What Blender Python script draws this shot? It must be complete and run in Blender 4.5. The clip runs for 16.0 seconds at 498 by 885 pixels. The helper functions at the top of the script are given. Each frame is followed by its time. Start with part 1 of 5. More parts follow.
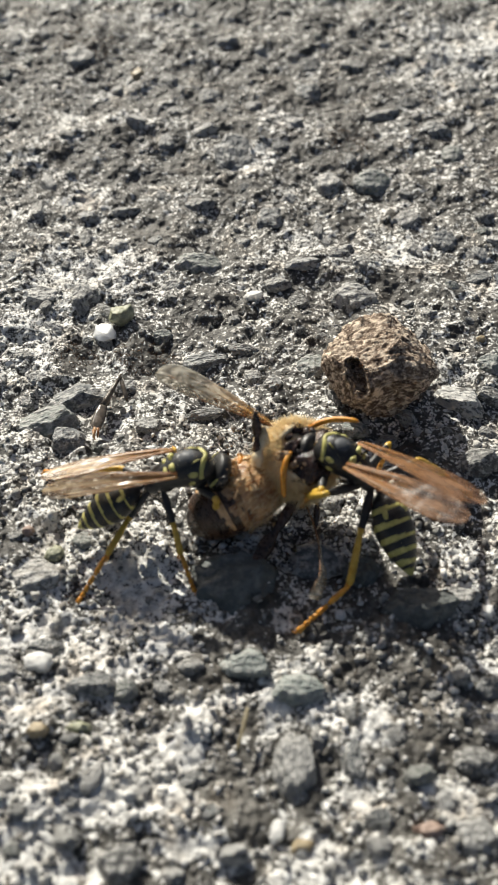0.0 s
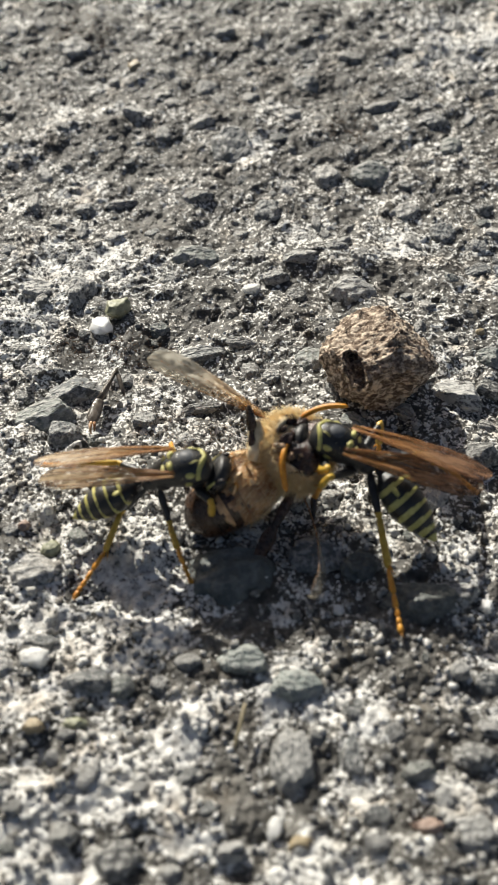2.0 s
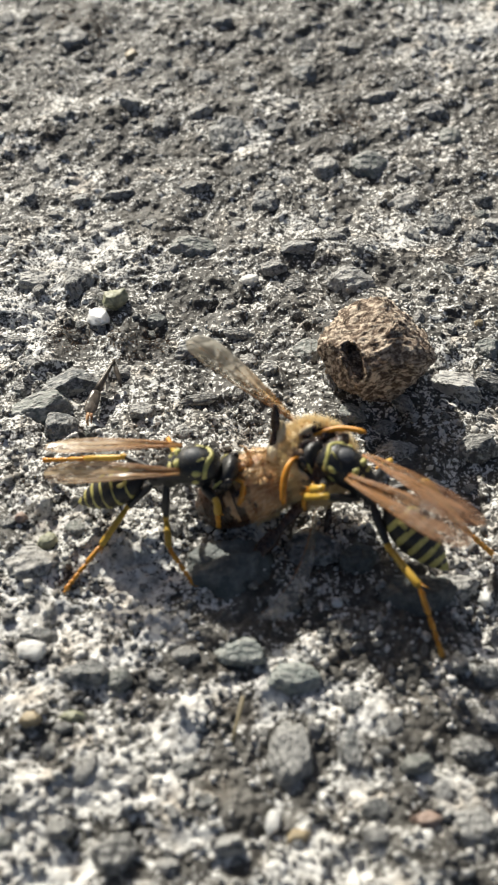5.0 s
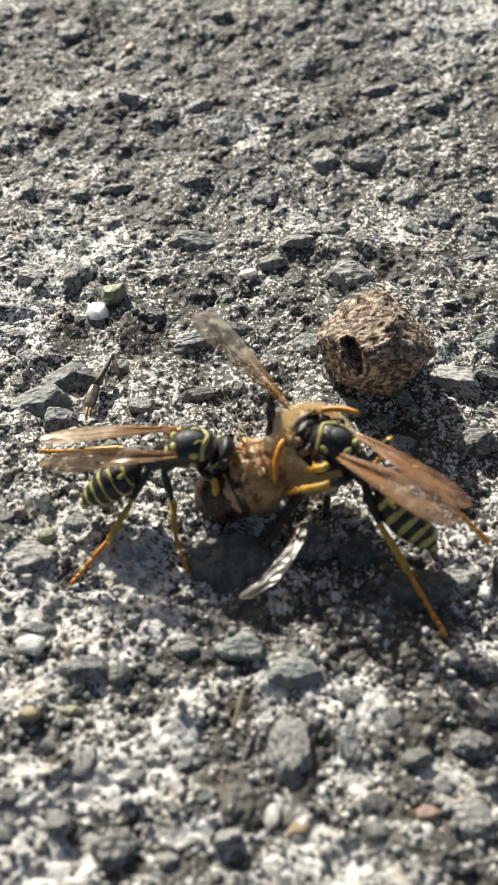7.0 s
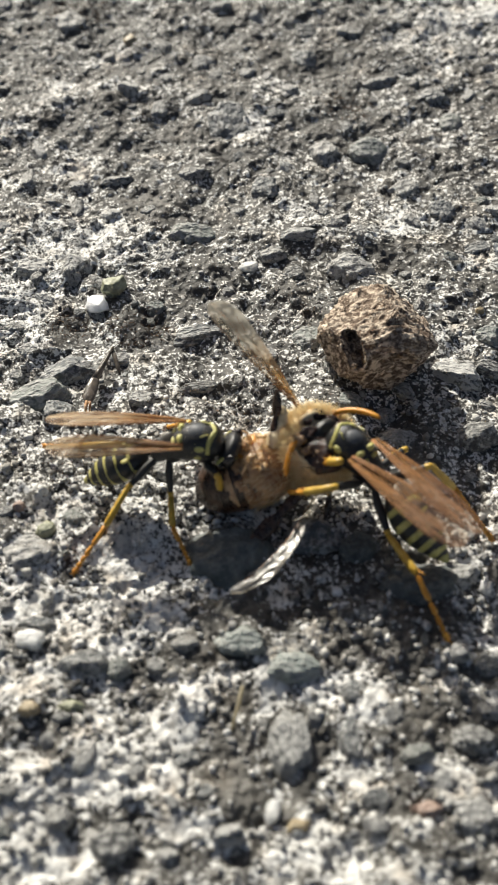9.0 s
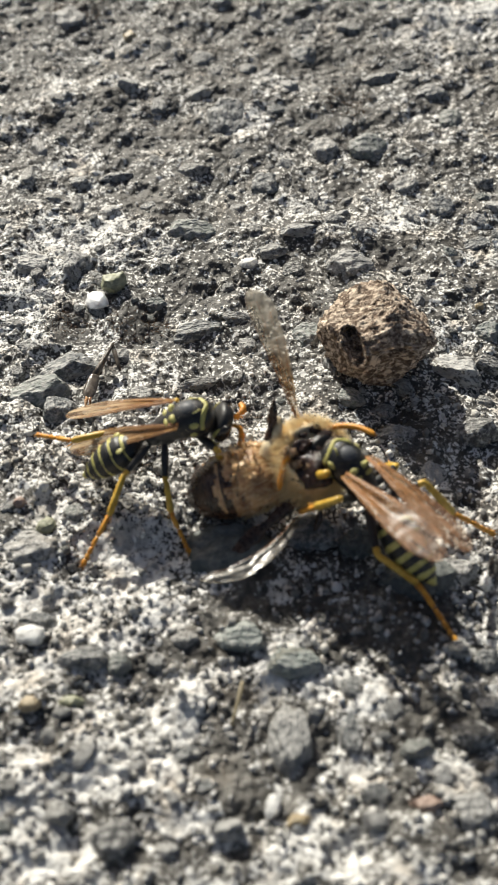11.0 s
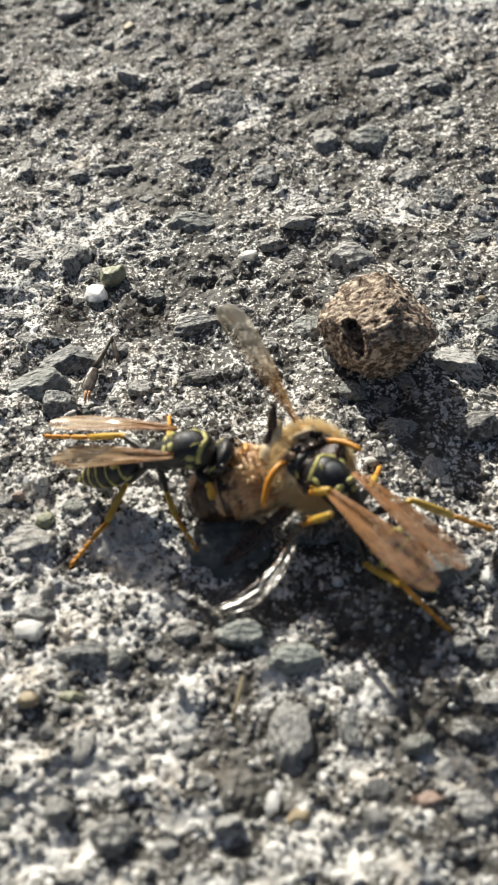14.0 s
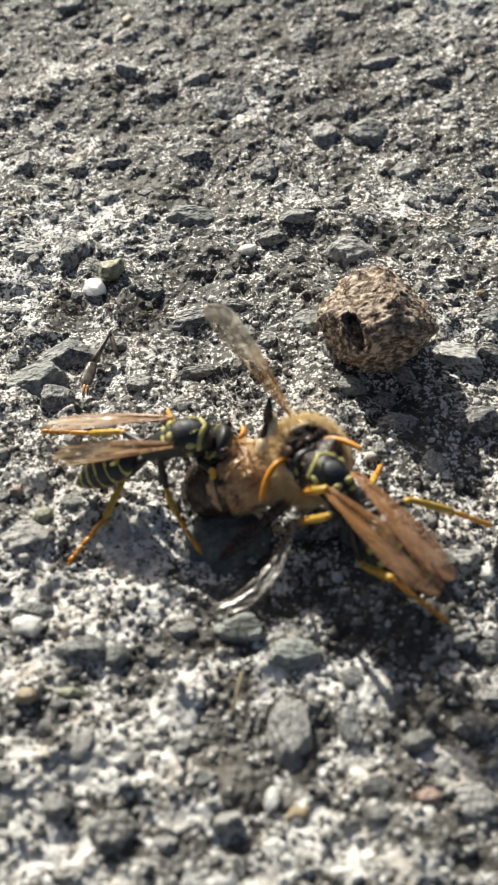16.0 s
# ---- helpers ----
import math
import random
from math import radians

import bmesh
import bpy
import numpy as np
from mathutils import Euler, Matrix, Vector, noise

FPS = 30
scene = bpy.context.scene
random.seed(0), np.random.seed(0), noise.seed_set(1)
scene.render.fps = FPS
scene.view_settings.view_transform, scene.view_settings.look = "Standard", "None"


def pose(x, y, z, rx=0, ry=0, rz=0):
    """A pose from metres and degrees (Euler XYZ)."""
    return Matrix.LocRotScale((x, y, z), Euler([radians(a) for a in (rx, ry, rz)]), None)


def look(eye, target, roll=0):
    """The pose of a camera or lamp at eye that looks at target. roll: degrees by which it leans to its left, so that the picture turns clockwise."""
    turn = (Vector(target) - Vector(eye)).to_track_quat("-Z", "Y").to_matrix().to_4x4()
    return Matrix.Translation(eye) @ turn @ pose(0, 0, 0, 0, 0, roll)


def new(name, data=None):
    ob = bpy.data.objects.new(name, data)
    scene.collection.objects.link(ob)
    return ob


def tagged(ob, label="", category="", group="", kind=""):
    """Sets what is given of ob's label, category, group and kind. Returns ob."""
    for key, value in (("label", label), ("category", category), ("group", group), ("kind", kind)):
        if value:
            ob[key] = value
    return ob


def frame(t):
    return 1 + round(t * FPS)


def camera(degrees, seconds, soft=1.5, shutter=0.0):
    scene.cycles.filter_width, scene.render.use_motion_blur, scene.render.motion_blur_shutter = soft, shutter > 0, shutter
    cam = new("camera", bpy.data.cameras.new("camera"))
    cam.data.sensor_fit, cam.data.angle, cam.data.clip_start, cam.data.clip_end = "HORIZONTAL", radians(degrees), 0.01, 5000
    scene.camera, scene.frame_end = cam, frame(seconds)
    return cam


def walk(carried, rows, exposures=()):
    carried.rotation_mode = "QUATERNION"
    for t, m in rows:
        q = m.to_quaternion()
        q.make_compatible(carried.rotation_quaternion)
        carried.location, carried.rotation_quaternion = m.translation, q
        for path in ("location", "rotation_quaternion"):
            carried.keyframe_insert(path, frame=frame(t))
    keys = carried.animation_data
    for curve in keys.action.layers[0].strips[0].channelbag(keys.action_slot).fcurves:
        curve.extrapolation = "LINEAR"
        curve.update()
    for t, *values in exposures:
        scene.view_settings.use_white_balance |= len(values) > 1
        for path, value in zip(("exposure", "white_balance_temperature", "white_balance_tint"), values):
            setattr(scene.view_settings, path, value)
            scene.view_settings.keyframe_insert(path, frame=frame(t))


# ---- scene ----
cam = camera(22, 16.0, soft=1.0)
cam.data.dof.use_dof = True
cam.data.dof.focus_distance = 0.098
cam.data.dof.aperture_fstop = 74
walk(cam, [
    (0, look((0.00000, -0.06172, 0.07100), (0.00000, -0.00000, 0), 0.00)),
    (0.5, look((0.00003, -0.06149, 0.07090), (0.00005, -0.00011, 0), -0.01)),
    (1, look((0.00002, -0.06141, 0.07069), (0.00010, -0.00025, 0), 0.03)),
    (1.5, look((0.00009, -0.06127, 0.07062), (0.00015, -0.00042, 0), -0.00)),
    (2, look((0.00012, -0.06130, 0.07049), (0.00018, -0.00059, 0), -0.01)),
    (2.5, look((0.00002, -0.06124, 0.07049), (0.00023, -0.00069, 0), 0.10)),
    (3, look((0.00001, -0.06117, 0.07042), (0.00024, -0.00089, 0), 0.14)),
    (3.5, look((0.00013, -0.06098, 0.07030), (0.00028, -0.00107, 0), 0.04)),
    (4, look((-0.00002, -0.06101, 0.07028), (0.00032, -0.00120, 0), 0.23)),
    (6.5, look((0.00009, -0.06091, 0.07006), (0.00037, -0.00179, 0), 0.12)),
    (7, look((0.00006, -0.06092, 0.07011), (0.00039, -0.00190, 0), 0.16)),
    (7.5, look((0.00007, -0.06075, 0.06989), (0.00038, -0.00204, 0), 0.16)),
    (8, look((0.00006, -0.06068, 0.06978), (0.00037, -0.00217, 0), 0.15)),
    (8.5, look((0.00011, -0.06059, 0.06984), (0.00038, -0.00234, 0), 0.10)),
    (9, look((-0.00002, -0.06063, 0.06980), (0.00037, -0.00248, 0), 0.26)),
    (11.5, look((0.00005, -0.06073, 0.06993), (0.00037, -0.00292, 0), 0.14)),
    (12, look((0.00013, -0.06063, 0.06979), (0.00038, -0.00299, 0), 0.06)),
    (12.5, look((0.00002, -0.06057, 0.06970), (0.00038, -0.00313, 0), 0.19)),
    (13, look((0.00014, -0.06046, 0.06954), (0.00038, -0.00322, 0), 0.04)),
    (13.5, look((0.00004, -0.06044, 0.06947), (0.00037, -0.00333, 0), 0.15)),
    (14, look((0.00010, -0.06038, 0.06948), (0.00036, -0.00342, 0), 0.08)),
    (14.5, look((0.00012, -0.06031, 0.06946), (0.00037, -0.00354, 0), 0.09)),
    (15, look((-0.00005, -0.06029, 0.06930), (0.00040, -0.00363, 0), 0.26)),
    (15.5, look((0.00004, -0.06020, 0.06923), (0.00042, -0.00380, 0), 0.20)),
    (16, look((0.00002, -0.06010, 0.06916), (0.00042, -0.00389, 0), 0.23)),
])

# ---- light: clear sky, sun behind the scene ----
SUN_AZ, SUN_EL = 114.0, 31.0   # degrees: direction towards the sun, counter-clockwise from +x, and its height
world = bpy.data.worlds.new("sky")
scene.world = world
world.use_nodes = True
sky = world.node_tree.nodes.new("ShaderNodeTexSky")
sky.sky_type, sky.sun_disc = "NISHITA", False
sky.air_density, sky.dust_density, sky.ozone_density = 0.9, 3.5, 0.5
sky.sun_elevation, sky.sun_rotation = radians(SUN_EL), radians(90 - SUN_AZ)
back = world.node_tree.nodes["Background"]
back.inputs["Strength"].default_value = 0.05
world.node_tree.links.new(sky.outputs[0], back.inputs["Color"])
sun = new("sun", bpy.data.lights.new("sun", "SUN"))
sun.data.energy, sun.data.angle, sun.data.color = 5.0, radians(0.6), (1.0, 0.97, 0.87)
sun_way = Vector((math.cos(radians(SUN_AZ)) * math.cos(radians(SUN_EL)), math.sin(radians(SUN_AZ)) * math.cos(radians(SUN_EL)), math.sin(radians(SUN_EL))))
sun.matrix_world = look(sun_way, (0, 0, 0))
scene.view_settings.exposure = 0.31

# ---- materials ----
MM = 0.001


class Mat:
    """A node material with a principled shader; sizes of patterns in millimetres."""

    def __init__(self, name, rough=0.6, **inputs):
        self.m = bpy.data.materials.new(name)
        self.m.use_nodes = True
        self.t = self.m.node_tree
        self.bsdf = self.t.nodes["Principled BSDF"]
        self.bsdf.inputs["Roughness"].default_value = rough
        for key, value in inputs.items():
            self.bsdf.inputs[key.replace("_", " ")].default_value = value
        self.coord = self.t.nodes.new("ShaderNodeTexCoord").outputs["Object"]

    def node(self, kind, **kw):
        n = self.t.nodes.new(kind)
        for key, value in kw.items():
            n.inputs[key.replace("_", " ")].default_value = value
        return n

    def link(self, a, b):
        self.t.links.new(a, b)

    def noise(self, size, detail=4.0, rough=0.6, stretch=None, distortion=0.0):
        n = self.node("ShaderNodeTexNoise", Scale=1 / (size * MM), Detail=detail, Roughness=rough, Distortion=distortion)
        source = self.coord
        if stretch:
            mp = self.t.nodes.new("ShaderNodeMapping")
            mp.inputs["Scale"].default_value = stretch
            self.link(source, mp.inputs["Vector"])
            source = mp.outputs[0]
        self.link(source, n.inputs["Vector"])
        return n.outputs["Fac"]

    def ramp(self, fac, stops, ease="LINEAR"):
        r = self.t.nodes.new("ShaderNodeValToRGB")
        r.color_ramp.interpolation = ease
        while len(r.color_ramp.elements) < len(stops):
            r.color_ramp.elements.new(0.5)
        for e, (p, c) in zip(r.color_ramp.elements, stops):
            e.position, e.color = p, (*c, 1) if len(c) == 3 else c
        self.link(fac, r.inputs[0])
        return r.outputs[0]

    def mix(self, fac, a, b, blend="MIX"):
        n = self.t.nodes.new("ShaderNodeMix")
        n.data_type, n.blend_type = "RGBA", blend
        for value, socket in ((fac, n.inputs[0]), (a, n.inputs[6]), (b, n.inputs[7])):
            if isinstance(value, (int, float)):
                socket.default_value = value
            elif isinstance(value, tuple):
                socket.default_value = (*value, 1)
            else:
                self.link(value, socket)
        return n.outputs[2]

    def math(self, op, a, b):
        n = self.t.nodes.new("ShaderNodeMath")
        n.operation = op
        for value, socket in ((a, n.inputs[0]), (b, n.inputs[1])):
            if isinstance(value, (int, float)):
                socket.default_value = value
            else:
                self.link(value, socket)
        return n.outputs[0]

    def colour(self, c):
        if isinstance(c, tuple):
            self.bsdf.inputs["Base Color"].default_value = (*c, 1)
        else:
            self.link(c, self.bsdf.inputs["Base Color"])
        return self

    def rough(self, fac, low, high):
        self.link(self.ramp(fac, [(0.3, (low,) * 3), (0.7, (high,) * 3)]), self.bsdf.inputs["Roughness"])
        return self

    def bump(self, fac, depth, strength=1.0):
        b = self.node("ShaderNodeBump", Strength=strength, Distance=depth * MM)
        self.link(fac, b.inputs["Height"])
        if self.bsdf.inputs["Normal"].links:
            self.link(self.bsdf.inputs["Normal"].links[0].from_socket, b.inputs["Normal"])
        self.link(b.outputs[0], self.bsdf.inputs["Normal"])
        return self

    def object_random(self):
        return self.t.nodes.new("ShaderNodeObjectInfo").outputs["Random"]

    def island_random(self):
        return self.t.nodes.new("ShaderNodeNewGeometry").outputs["Random Per Island"]


def cement_material():
    m = Mat("weathered_cement", 0.62, Specular_IOR_Level=0.5)
    pepper, fine, mid = m.noise(0.19, 2, 0.55), m.noise(0.6, 4, 0.62), m.noise(2.6, 3, 0.55)
    lime, worn = (m.t.nodes.new("ShaderNodeAttribute") for _ in range(2))
    lime.attribute_name, worn.attribute_name = "lime", "worn"

    def swing(fac, by):
        return m.math("MULTIPLY", m.math("SUBTRACT", fac, 0.5), by)
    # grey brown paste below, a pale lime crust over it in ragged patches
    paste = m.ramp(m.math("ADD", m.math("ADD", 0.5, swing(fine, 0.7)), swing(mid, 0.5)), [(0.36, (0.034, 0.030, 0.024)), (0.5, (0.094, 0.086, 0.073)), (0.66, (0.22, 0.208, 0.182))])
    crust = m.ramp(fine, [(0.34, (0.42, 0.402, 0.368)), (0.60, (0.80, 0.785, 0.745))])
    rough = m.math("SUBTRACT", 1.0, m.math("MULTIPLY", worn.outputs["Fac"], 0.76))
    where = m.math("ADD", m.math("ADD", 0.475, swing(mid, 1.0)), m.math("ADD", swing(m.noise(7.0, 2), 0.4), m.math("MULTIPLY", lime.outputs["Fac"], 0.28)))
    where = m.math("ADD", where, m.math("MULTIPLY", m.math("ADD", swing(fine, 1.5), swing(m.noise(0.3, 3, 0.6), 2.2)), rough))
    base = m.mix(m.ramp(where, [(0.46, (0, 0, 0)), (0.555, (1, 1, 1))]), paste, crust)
    # black lichen specks, thinner where the surface is worn
    speck = m.math("ADD", m.math("ADD", pepper, swing(fine, -0.5)), m.math("MULTIPLY", worn.outputs["Fac"], -0.16))
    base = m.mix(m.ramp(speck, [(0.515, (0, 0, 0)), (0.565, (0.92, 0.92, 0.92))]), base, (0.04, 0.037, 0.032))
    base = m.mix(m.ramp(m.noise(3.4, 3), [(0.52, (0, 0, 0)), (0.66, (0.7, 0.7, 0.7))]), base, m.mix(1.0, base, (0.76, 0.67, 0.57), "MULTIPLY"))
    m.colour(base).bump(fine, 0.20, 1.0).bump(pepper, 0.06, 1.0)
    return m.m


def stone_material(name, dark, light, tint, speck=0.55, dust=0.75, lichen=0.88):
    m = Mat(name, 0.6, Specular_IOR_Level=0.5)
    grain, band, fleck = m.noise(0.25, 2, 0.5), m.noise(1.2, 4, 0.6, (1, 2.2, 1.4)), m.noise(0.36, 3, 0.62)
    base = m.ramp(band, [(0.3, dark), (0.7, light)])
    base = m.mix(m.object_random(), base, m.mix(0.5, base, tint))
    base = m.mix(m.ramp(grain, [(0.50, (0, 0, 0)), (0.58, (speck,) * 3)]), base, (0.50, 0.485, 0.455))
    # cement dust and lichen that cling to it
    base = m.mix(m.ramp(fleck, [(0.46, (0, 0, 0)), (0.56, (dust,) * 3)]), base, (0.52, 0.505, 0.475))
    base = m.mix(m.ramp(m.noise(0.45, 6, 0.78), [(0.52, (0, 0, 0)), (0.58, (lichen,) * 3)]), base, (0.06, 0.058, 0.053))
    m.colour(base).bump(fleck, 0.42, 1.0).bump(grain, 0.2, 1.0).rough(band, 0.45, 0.8)
    return m.m


def plain_stone(name, low, high, rough=0.5, clear=0.0):
    m = Mat(name, rough, Subsurface_Weight=clear, Subsurface_Radius=(1.0, 0.97, 0.92), Subsurface_Scale=1.8 * MM)
    m.colour(m.ramp(m.noise(0.6, 4), [(0.3, low), (0.7, high)])).bump(m.noise(0.2, 4), 0.05, 0.6)
    return m.m


def grit_material():
    m = Mat("loose_grit", 0.8)
    c = m.ramp(m.island_random(), [(0.0, (0.10, 0.095, 0.09)), (0.2, (0.30, 0.29, 0.27)), (0.55, (0.45, 0.44, 0.41)), (0.85, (0.72, 0.70, 0.66)), (1.0, (0.8, 0.78, 0.74))])
    m.colour(m.mix(m.ramp(m.noise(0.3, 4), [(0.45, (0, 0, 0)), (0.65, (0.7, 0.7, 0.7))]), c, (0.10, 0.095, 0.09))).bump(m.noise(0.1, 4), 0.05, 0.7)
    return m.m


def crumb_material():
    m = Mat("cement_crumbs", 0.75)
    c = m.ramp(m.math("ADD", m.math("MULTIPLY", m.noise(2.6, 4, 0.65), 0.75), m.math("MULTIPLY", m.island_random(), 0.25)), [(0.36, (0.16, 0.145, 0.125)), (0.50, (0.43, 0.408, 0.365)), (0.62, (0.80, 0.78, 0.73))])
    m.colour(m.mix(m.ramp(m.noise(0.25, 4), [(0.5, (0, 0, 0)), (0.66, (0.5, 0.5, 0.5))]), c, (0.12, 0.115, 0.105))).bump(m.noise(0.1, 4), 0.06, 0.8)
    return m.m


def clod_material():
    m = Mat("dry_brown_clod", 0.9, Specular_IOR_Level=0.2)
    fibre = m.noise(0.65, 4, 0.64, (1.0, 1.6, 1.4), 0.5)
    base = m.ramp(fibre, [(0.33, (0.085, 0.06, 0.045)), (0.47, (0.22, 0.16, 0.118)), (0.60, (0.76, 0.635, 0.50))])
    base = m.mix(m.ramp(m.noise(1.8, 4), [(0.54, (0, 0, 0)), (0.72, (0.4, 0.4, 0.4))]), base, (0.15, 0.10, 0.075))
    m.colour(base).bump(fibre, 0.3, 1.0).bump(m.noise(0.18, 4), 0.08, 0.8)
    return m.m


def shell_material(name, low, high, rough=0.32, size=0.5, bump=0.03):
    """Insect cuticle: slightly mottled, dull sheen, fine pits."""
    m = Mat(name, rough, Specular_IOR_Level=0.5)
    m.colour(m.ramp(m.noise(size, 4), [(0.35, low), (0.68, high)]))
    m.rough(m.noise(0.3, 3), rough * 0.75, rough * 1.4).bump(m.noise(0.12, 3), bump, 0.6)
    return m.m


def wing_material(name, low, high, solid, rough, streak, uneven=0.4, size=0.55, shine=0.06, lit=0.5, root=None):
    """A thin tinted membrane: partly clear, lit through from behind, with a glossy skin."""
    m = Mat(name, 0.6, Specular_IOR_Level=0.0)
    lines = m.noise(size, 4, 0.6, streak)
    tone = m.ramp(lines, [(0.40, low), (0.60, high)])
    if root:
        split = m.t.nodes.new("ShaderNodeSeparateXYZ")
        m.link(m.coord, split.inputs[0])
        tone = m.mix(m.ramp(m.math("MULTIPLY", split.outputs[0], 100.0), [(0.25, (0, 0, 0)), (0.6, (1, 1, 1))]), root, tone)
    m.colour(tone)
    glow = m.node("ShaderNodeBsdfTranslucent")
    m.link(tone, glow.inputs["Color"])
    skin = m.t.nodes.new("ShaderNodeMixShader")
    skin.inputs[0].default_value = lit
    m.link(m.bsdf.outputs[0], skin.inputs[1])
    m.link(glow.outputs[0], skin.inputs[2])
    clear = m.node("ShaderNodeBsdfTransparent")
    clear.inputs["Color"].default_value = (0.98, 0.96, 0.92, 1)
    mix = m.t.nodes.new("ShaderNodeMixShader")
    m.link(m.ramp(lines, [(0.38, (solid * (1 - uneven),) * 3), (0.62, (solid * (1 + uneven),) * 3)]), mix.inputs[0])
    m.link(clear.outputs[0], mix.inputs[1])
    m.link(skin.outputs[0], mix.inputs[2])
    gloss = m.node("ShaderNodeBsdfGlossy", Roughness=rough)
    last = m.t.nodes.new("ShaderNodeMixShader")
    last.inputs[0].default_value = shine
    m.link(mix.outputs[0], last.inputs[1])
    m.link(gloss.outputs[0], last.inputs[2])
    m.link(last.outputs[0], m.t.nodes["Material Output"].inputs["Surface"])
    return m.m


def hair_material(name, low, high):
    """Thin hairs that let light through."""
    m = Mat(name, 0.5, Specular_IOR_Level=0.4)
    c = m.ramp(m.island_random(), [(0.0, low), (1.0, high)])
    m.colour(c)
    through_ = m.node("ShaderNodeBsdfTranslucent")
    m.link(c, through_.inputs["Color"])
    mix = m.t.nodes.new("ShaderNodeMixShader")
    mix.inputs[0].default_value = 0.45
    m.link(m.bsdf.outputs[0], mix.inputs[1])
    m.link(through_.outputs[0], mix.inputs[2])
    m.link(mix.outputs[0], m.t.nodes["Material Output"].inputs["Surface"])
    return m.m


CEMENT = cement_material()
GRIT = grit_material()
CRUMBS = crumb_material()
STONE_GREY = stone_material("grey_stone", (0.17, 0.168, 0.16), (0.38, 0.374, 0.355), (0.28, 0.26, 0.23))
STONE_BLUE = stone_material("blue_grey_stone", (0.068, 0.076, 0.080), (0.19, 0.20, 0.20), (0.15, 0.148, 0.138), 0.6, 0.55, 0.8)
STONE_GREEN = stone_material("greenish_stone", (0.105, 0.123, 0.112), (0.27, 0.29, 0.27), (0.18, 0.18, 0.155), 0.45, 0.4, 0.5)
STONE_SAGE = stone_material("sage_green_stone", (0.16, 0.185, 0.168), (0.35, 0.38, 0.35), (0.27, 0.28, 0.25), 0.3, 0.3, 0.25)
STONE_SMOOTH = stone_material("smooth_grey_stone", (0.15, 0.152, 0.15), (0.29, 0.288, 0.278), (0.22, 0.215, 0.20), 0.3, 0.3, 0.25)
STONE_DARK = stone_material("dark_stone", (0.06, 0.061, 0.06), (0.16, 0.16, 0.153), (0.09, 0.085, 0.075), 0.25)
STONE_SLATE = stone_material("slate_green_stone", (0.05, 0.06, 0.057), (0.11, 0.125, 0.12), (0.09, 0.095, 0.088), 0.12, 0.1, 0.3)
STONE_PALE = stone_material("pale_stone", (0.30, 0.296, 0.284), (0.58, 0.57, 0.545), (0.36, 0.34, 0.31), 0.2)
WHITE_QUARTZ = plain_stone("white_quartz", (0.80, 0.79, 0.77), (0.94, 0.93, 0.91), 0.4, 0.85)
OLIVE_STONE = plain_stone("olive_stone", (0.16, 0.165, 0.10), (0.42, 0.42, 0.29))
AMBER_STONE = plain_stone("amber_stone", (0.28, 0.22, 0.13), (0.44, 0.35, 0.22))
CHIP = plain_stone("off_white_stone", (0.50, 0.49, 0.46), (0.76, 0.75, 0.72), 0.55, 0.6)
PINK_STONE = plain_stone("pink_stone", (0.27, 0.18, 0.14), (0.42, 0.31, 0.25))
CLOD = clod_material()
BLACK = shell_material("black_cuticle", (0.011, 0.011, 0.011), (0.030, 0.029, 0.028), 0.38, 0.5, 0.04)
MATT_BLACK = shell_material("slate_black_cuticle", (0.060, 0.064, 0.070), (0.098, 0.103, 0.112), 0.56, 0.5, 0.02)
EYE = shell_material("dark_eye", (0.012, 0.010, 0.010), (0.03, 0.024, 0.022), 0.22)
YELLOW = shell_material("yellow_cuticle", (0.40, 0.37, 0.10), (0.60, 0.55, 0.20), 0.42)
LEG_YELLOW = shell_material("yellow_leg", (0.52, 0.30, 0.03), (0.68, 0.45, 0.08), 0.35)
LEG_ORANGE = shell_material("orange_leg", (0.58, 0.22, 0.02), (0.76, 0.38, 0.05), 0.38)
ANTENNA = shell_material("orange_antenna", (0.62, 0.22, 0.015), (0.78, 0.36, 0.04), 0.38)
WING_AMBER = wing_material("amber_wing", (0.13, 0.060, 0.040), (0.44, 0.27, 0.165), 0.46, 0.3, (0.22, 1.9, 1), 0.55, 0.5, 0.014, 0.42, (0.46, 0.24, 0.09))
# gold membrane whose pale streaks put the sky's sheen into its colour
WING_GOLD_SHEEN = wing_material("golden_wing", (0.26, 0.12, 0.05), (0.82, 0.66, 0.44), 0.42, 0.28, (0.12, 3.2, 1), 0.6, 0.4, 0.03, 0.42, (0.60, 0.34, 0.12))
WING_CLEAR = wing_material("smoky_wing", (0.50, 0.44, 0.34), (0.68, 0.64, 0.57), 0.16, 0.34, (0.5, 1.0, 1), 0.3, 2.2, 0.08)
WING_SMOKY = wing_material("amber_smoky_wing", (0.52, 0.47, 0.37), (0.80, 0.77, 0.69), 0.36, 0.4, (0.4, 1.6, 1), 0.3, 2.6, 0.02, 0.75, (0.70, 0.44, 0.18))
WING_VEIN = shell_material("wing_vein", (0.22, 0.09, 0.03), (0.36, 0.16, 0.05), 0.4)
FUR = hair_material("tan_fur", (0.86, 0.67, 0.36), (0.99, 0.90, 0.66))
BEE_TAN = shell_material("bee_tan_skin", (0.60, 0.45, 0.25), (0.88, 0.74, 0.50), 0.6, 0.5, 0.08)
BEE_SKIN = shell_material("bee_brown_cuticle", (0.22, 0.085, 0.03), (0.78, 0.50, 0.26), 0.24, 0.9, 0.12)
BEE_DARK = shell_material("bee_dark_cuticle", (0.018, 0.010, 0.007), (0.085, 0.040, 0.019), 0.27, 0.6)
SEVERED = shell_material("grey_black_cuticle", (0.045, 0.036, 0.028), (0.17, 0.14, 0.11), 0.22, 0.5, 0.05)
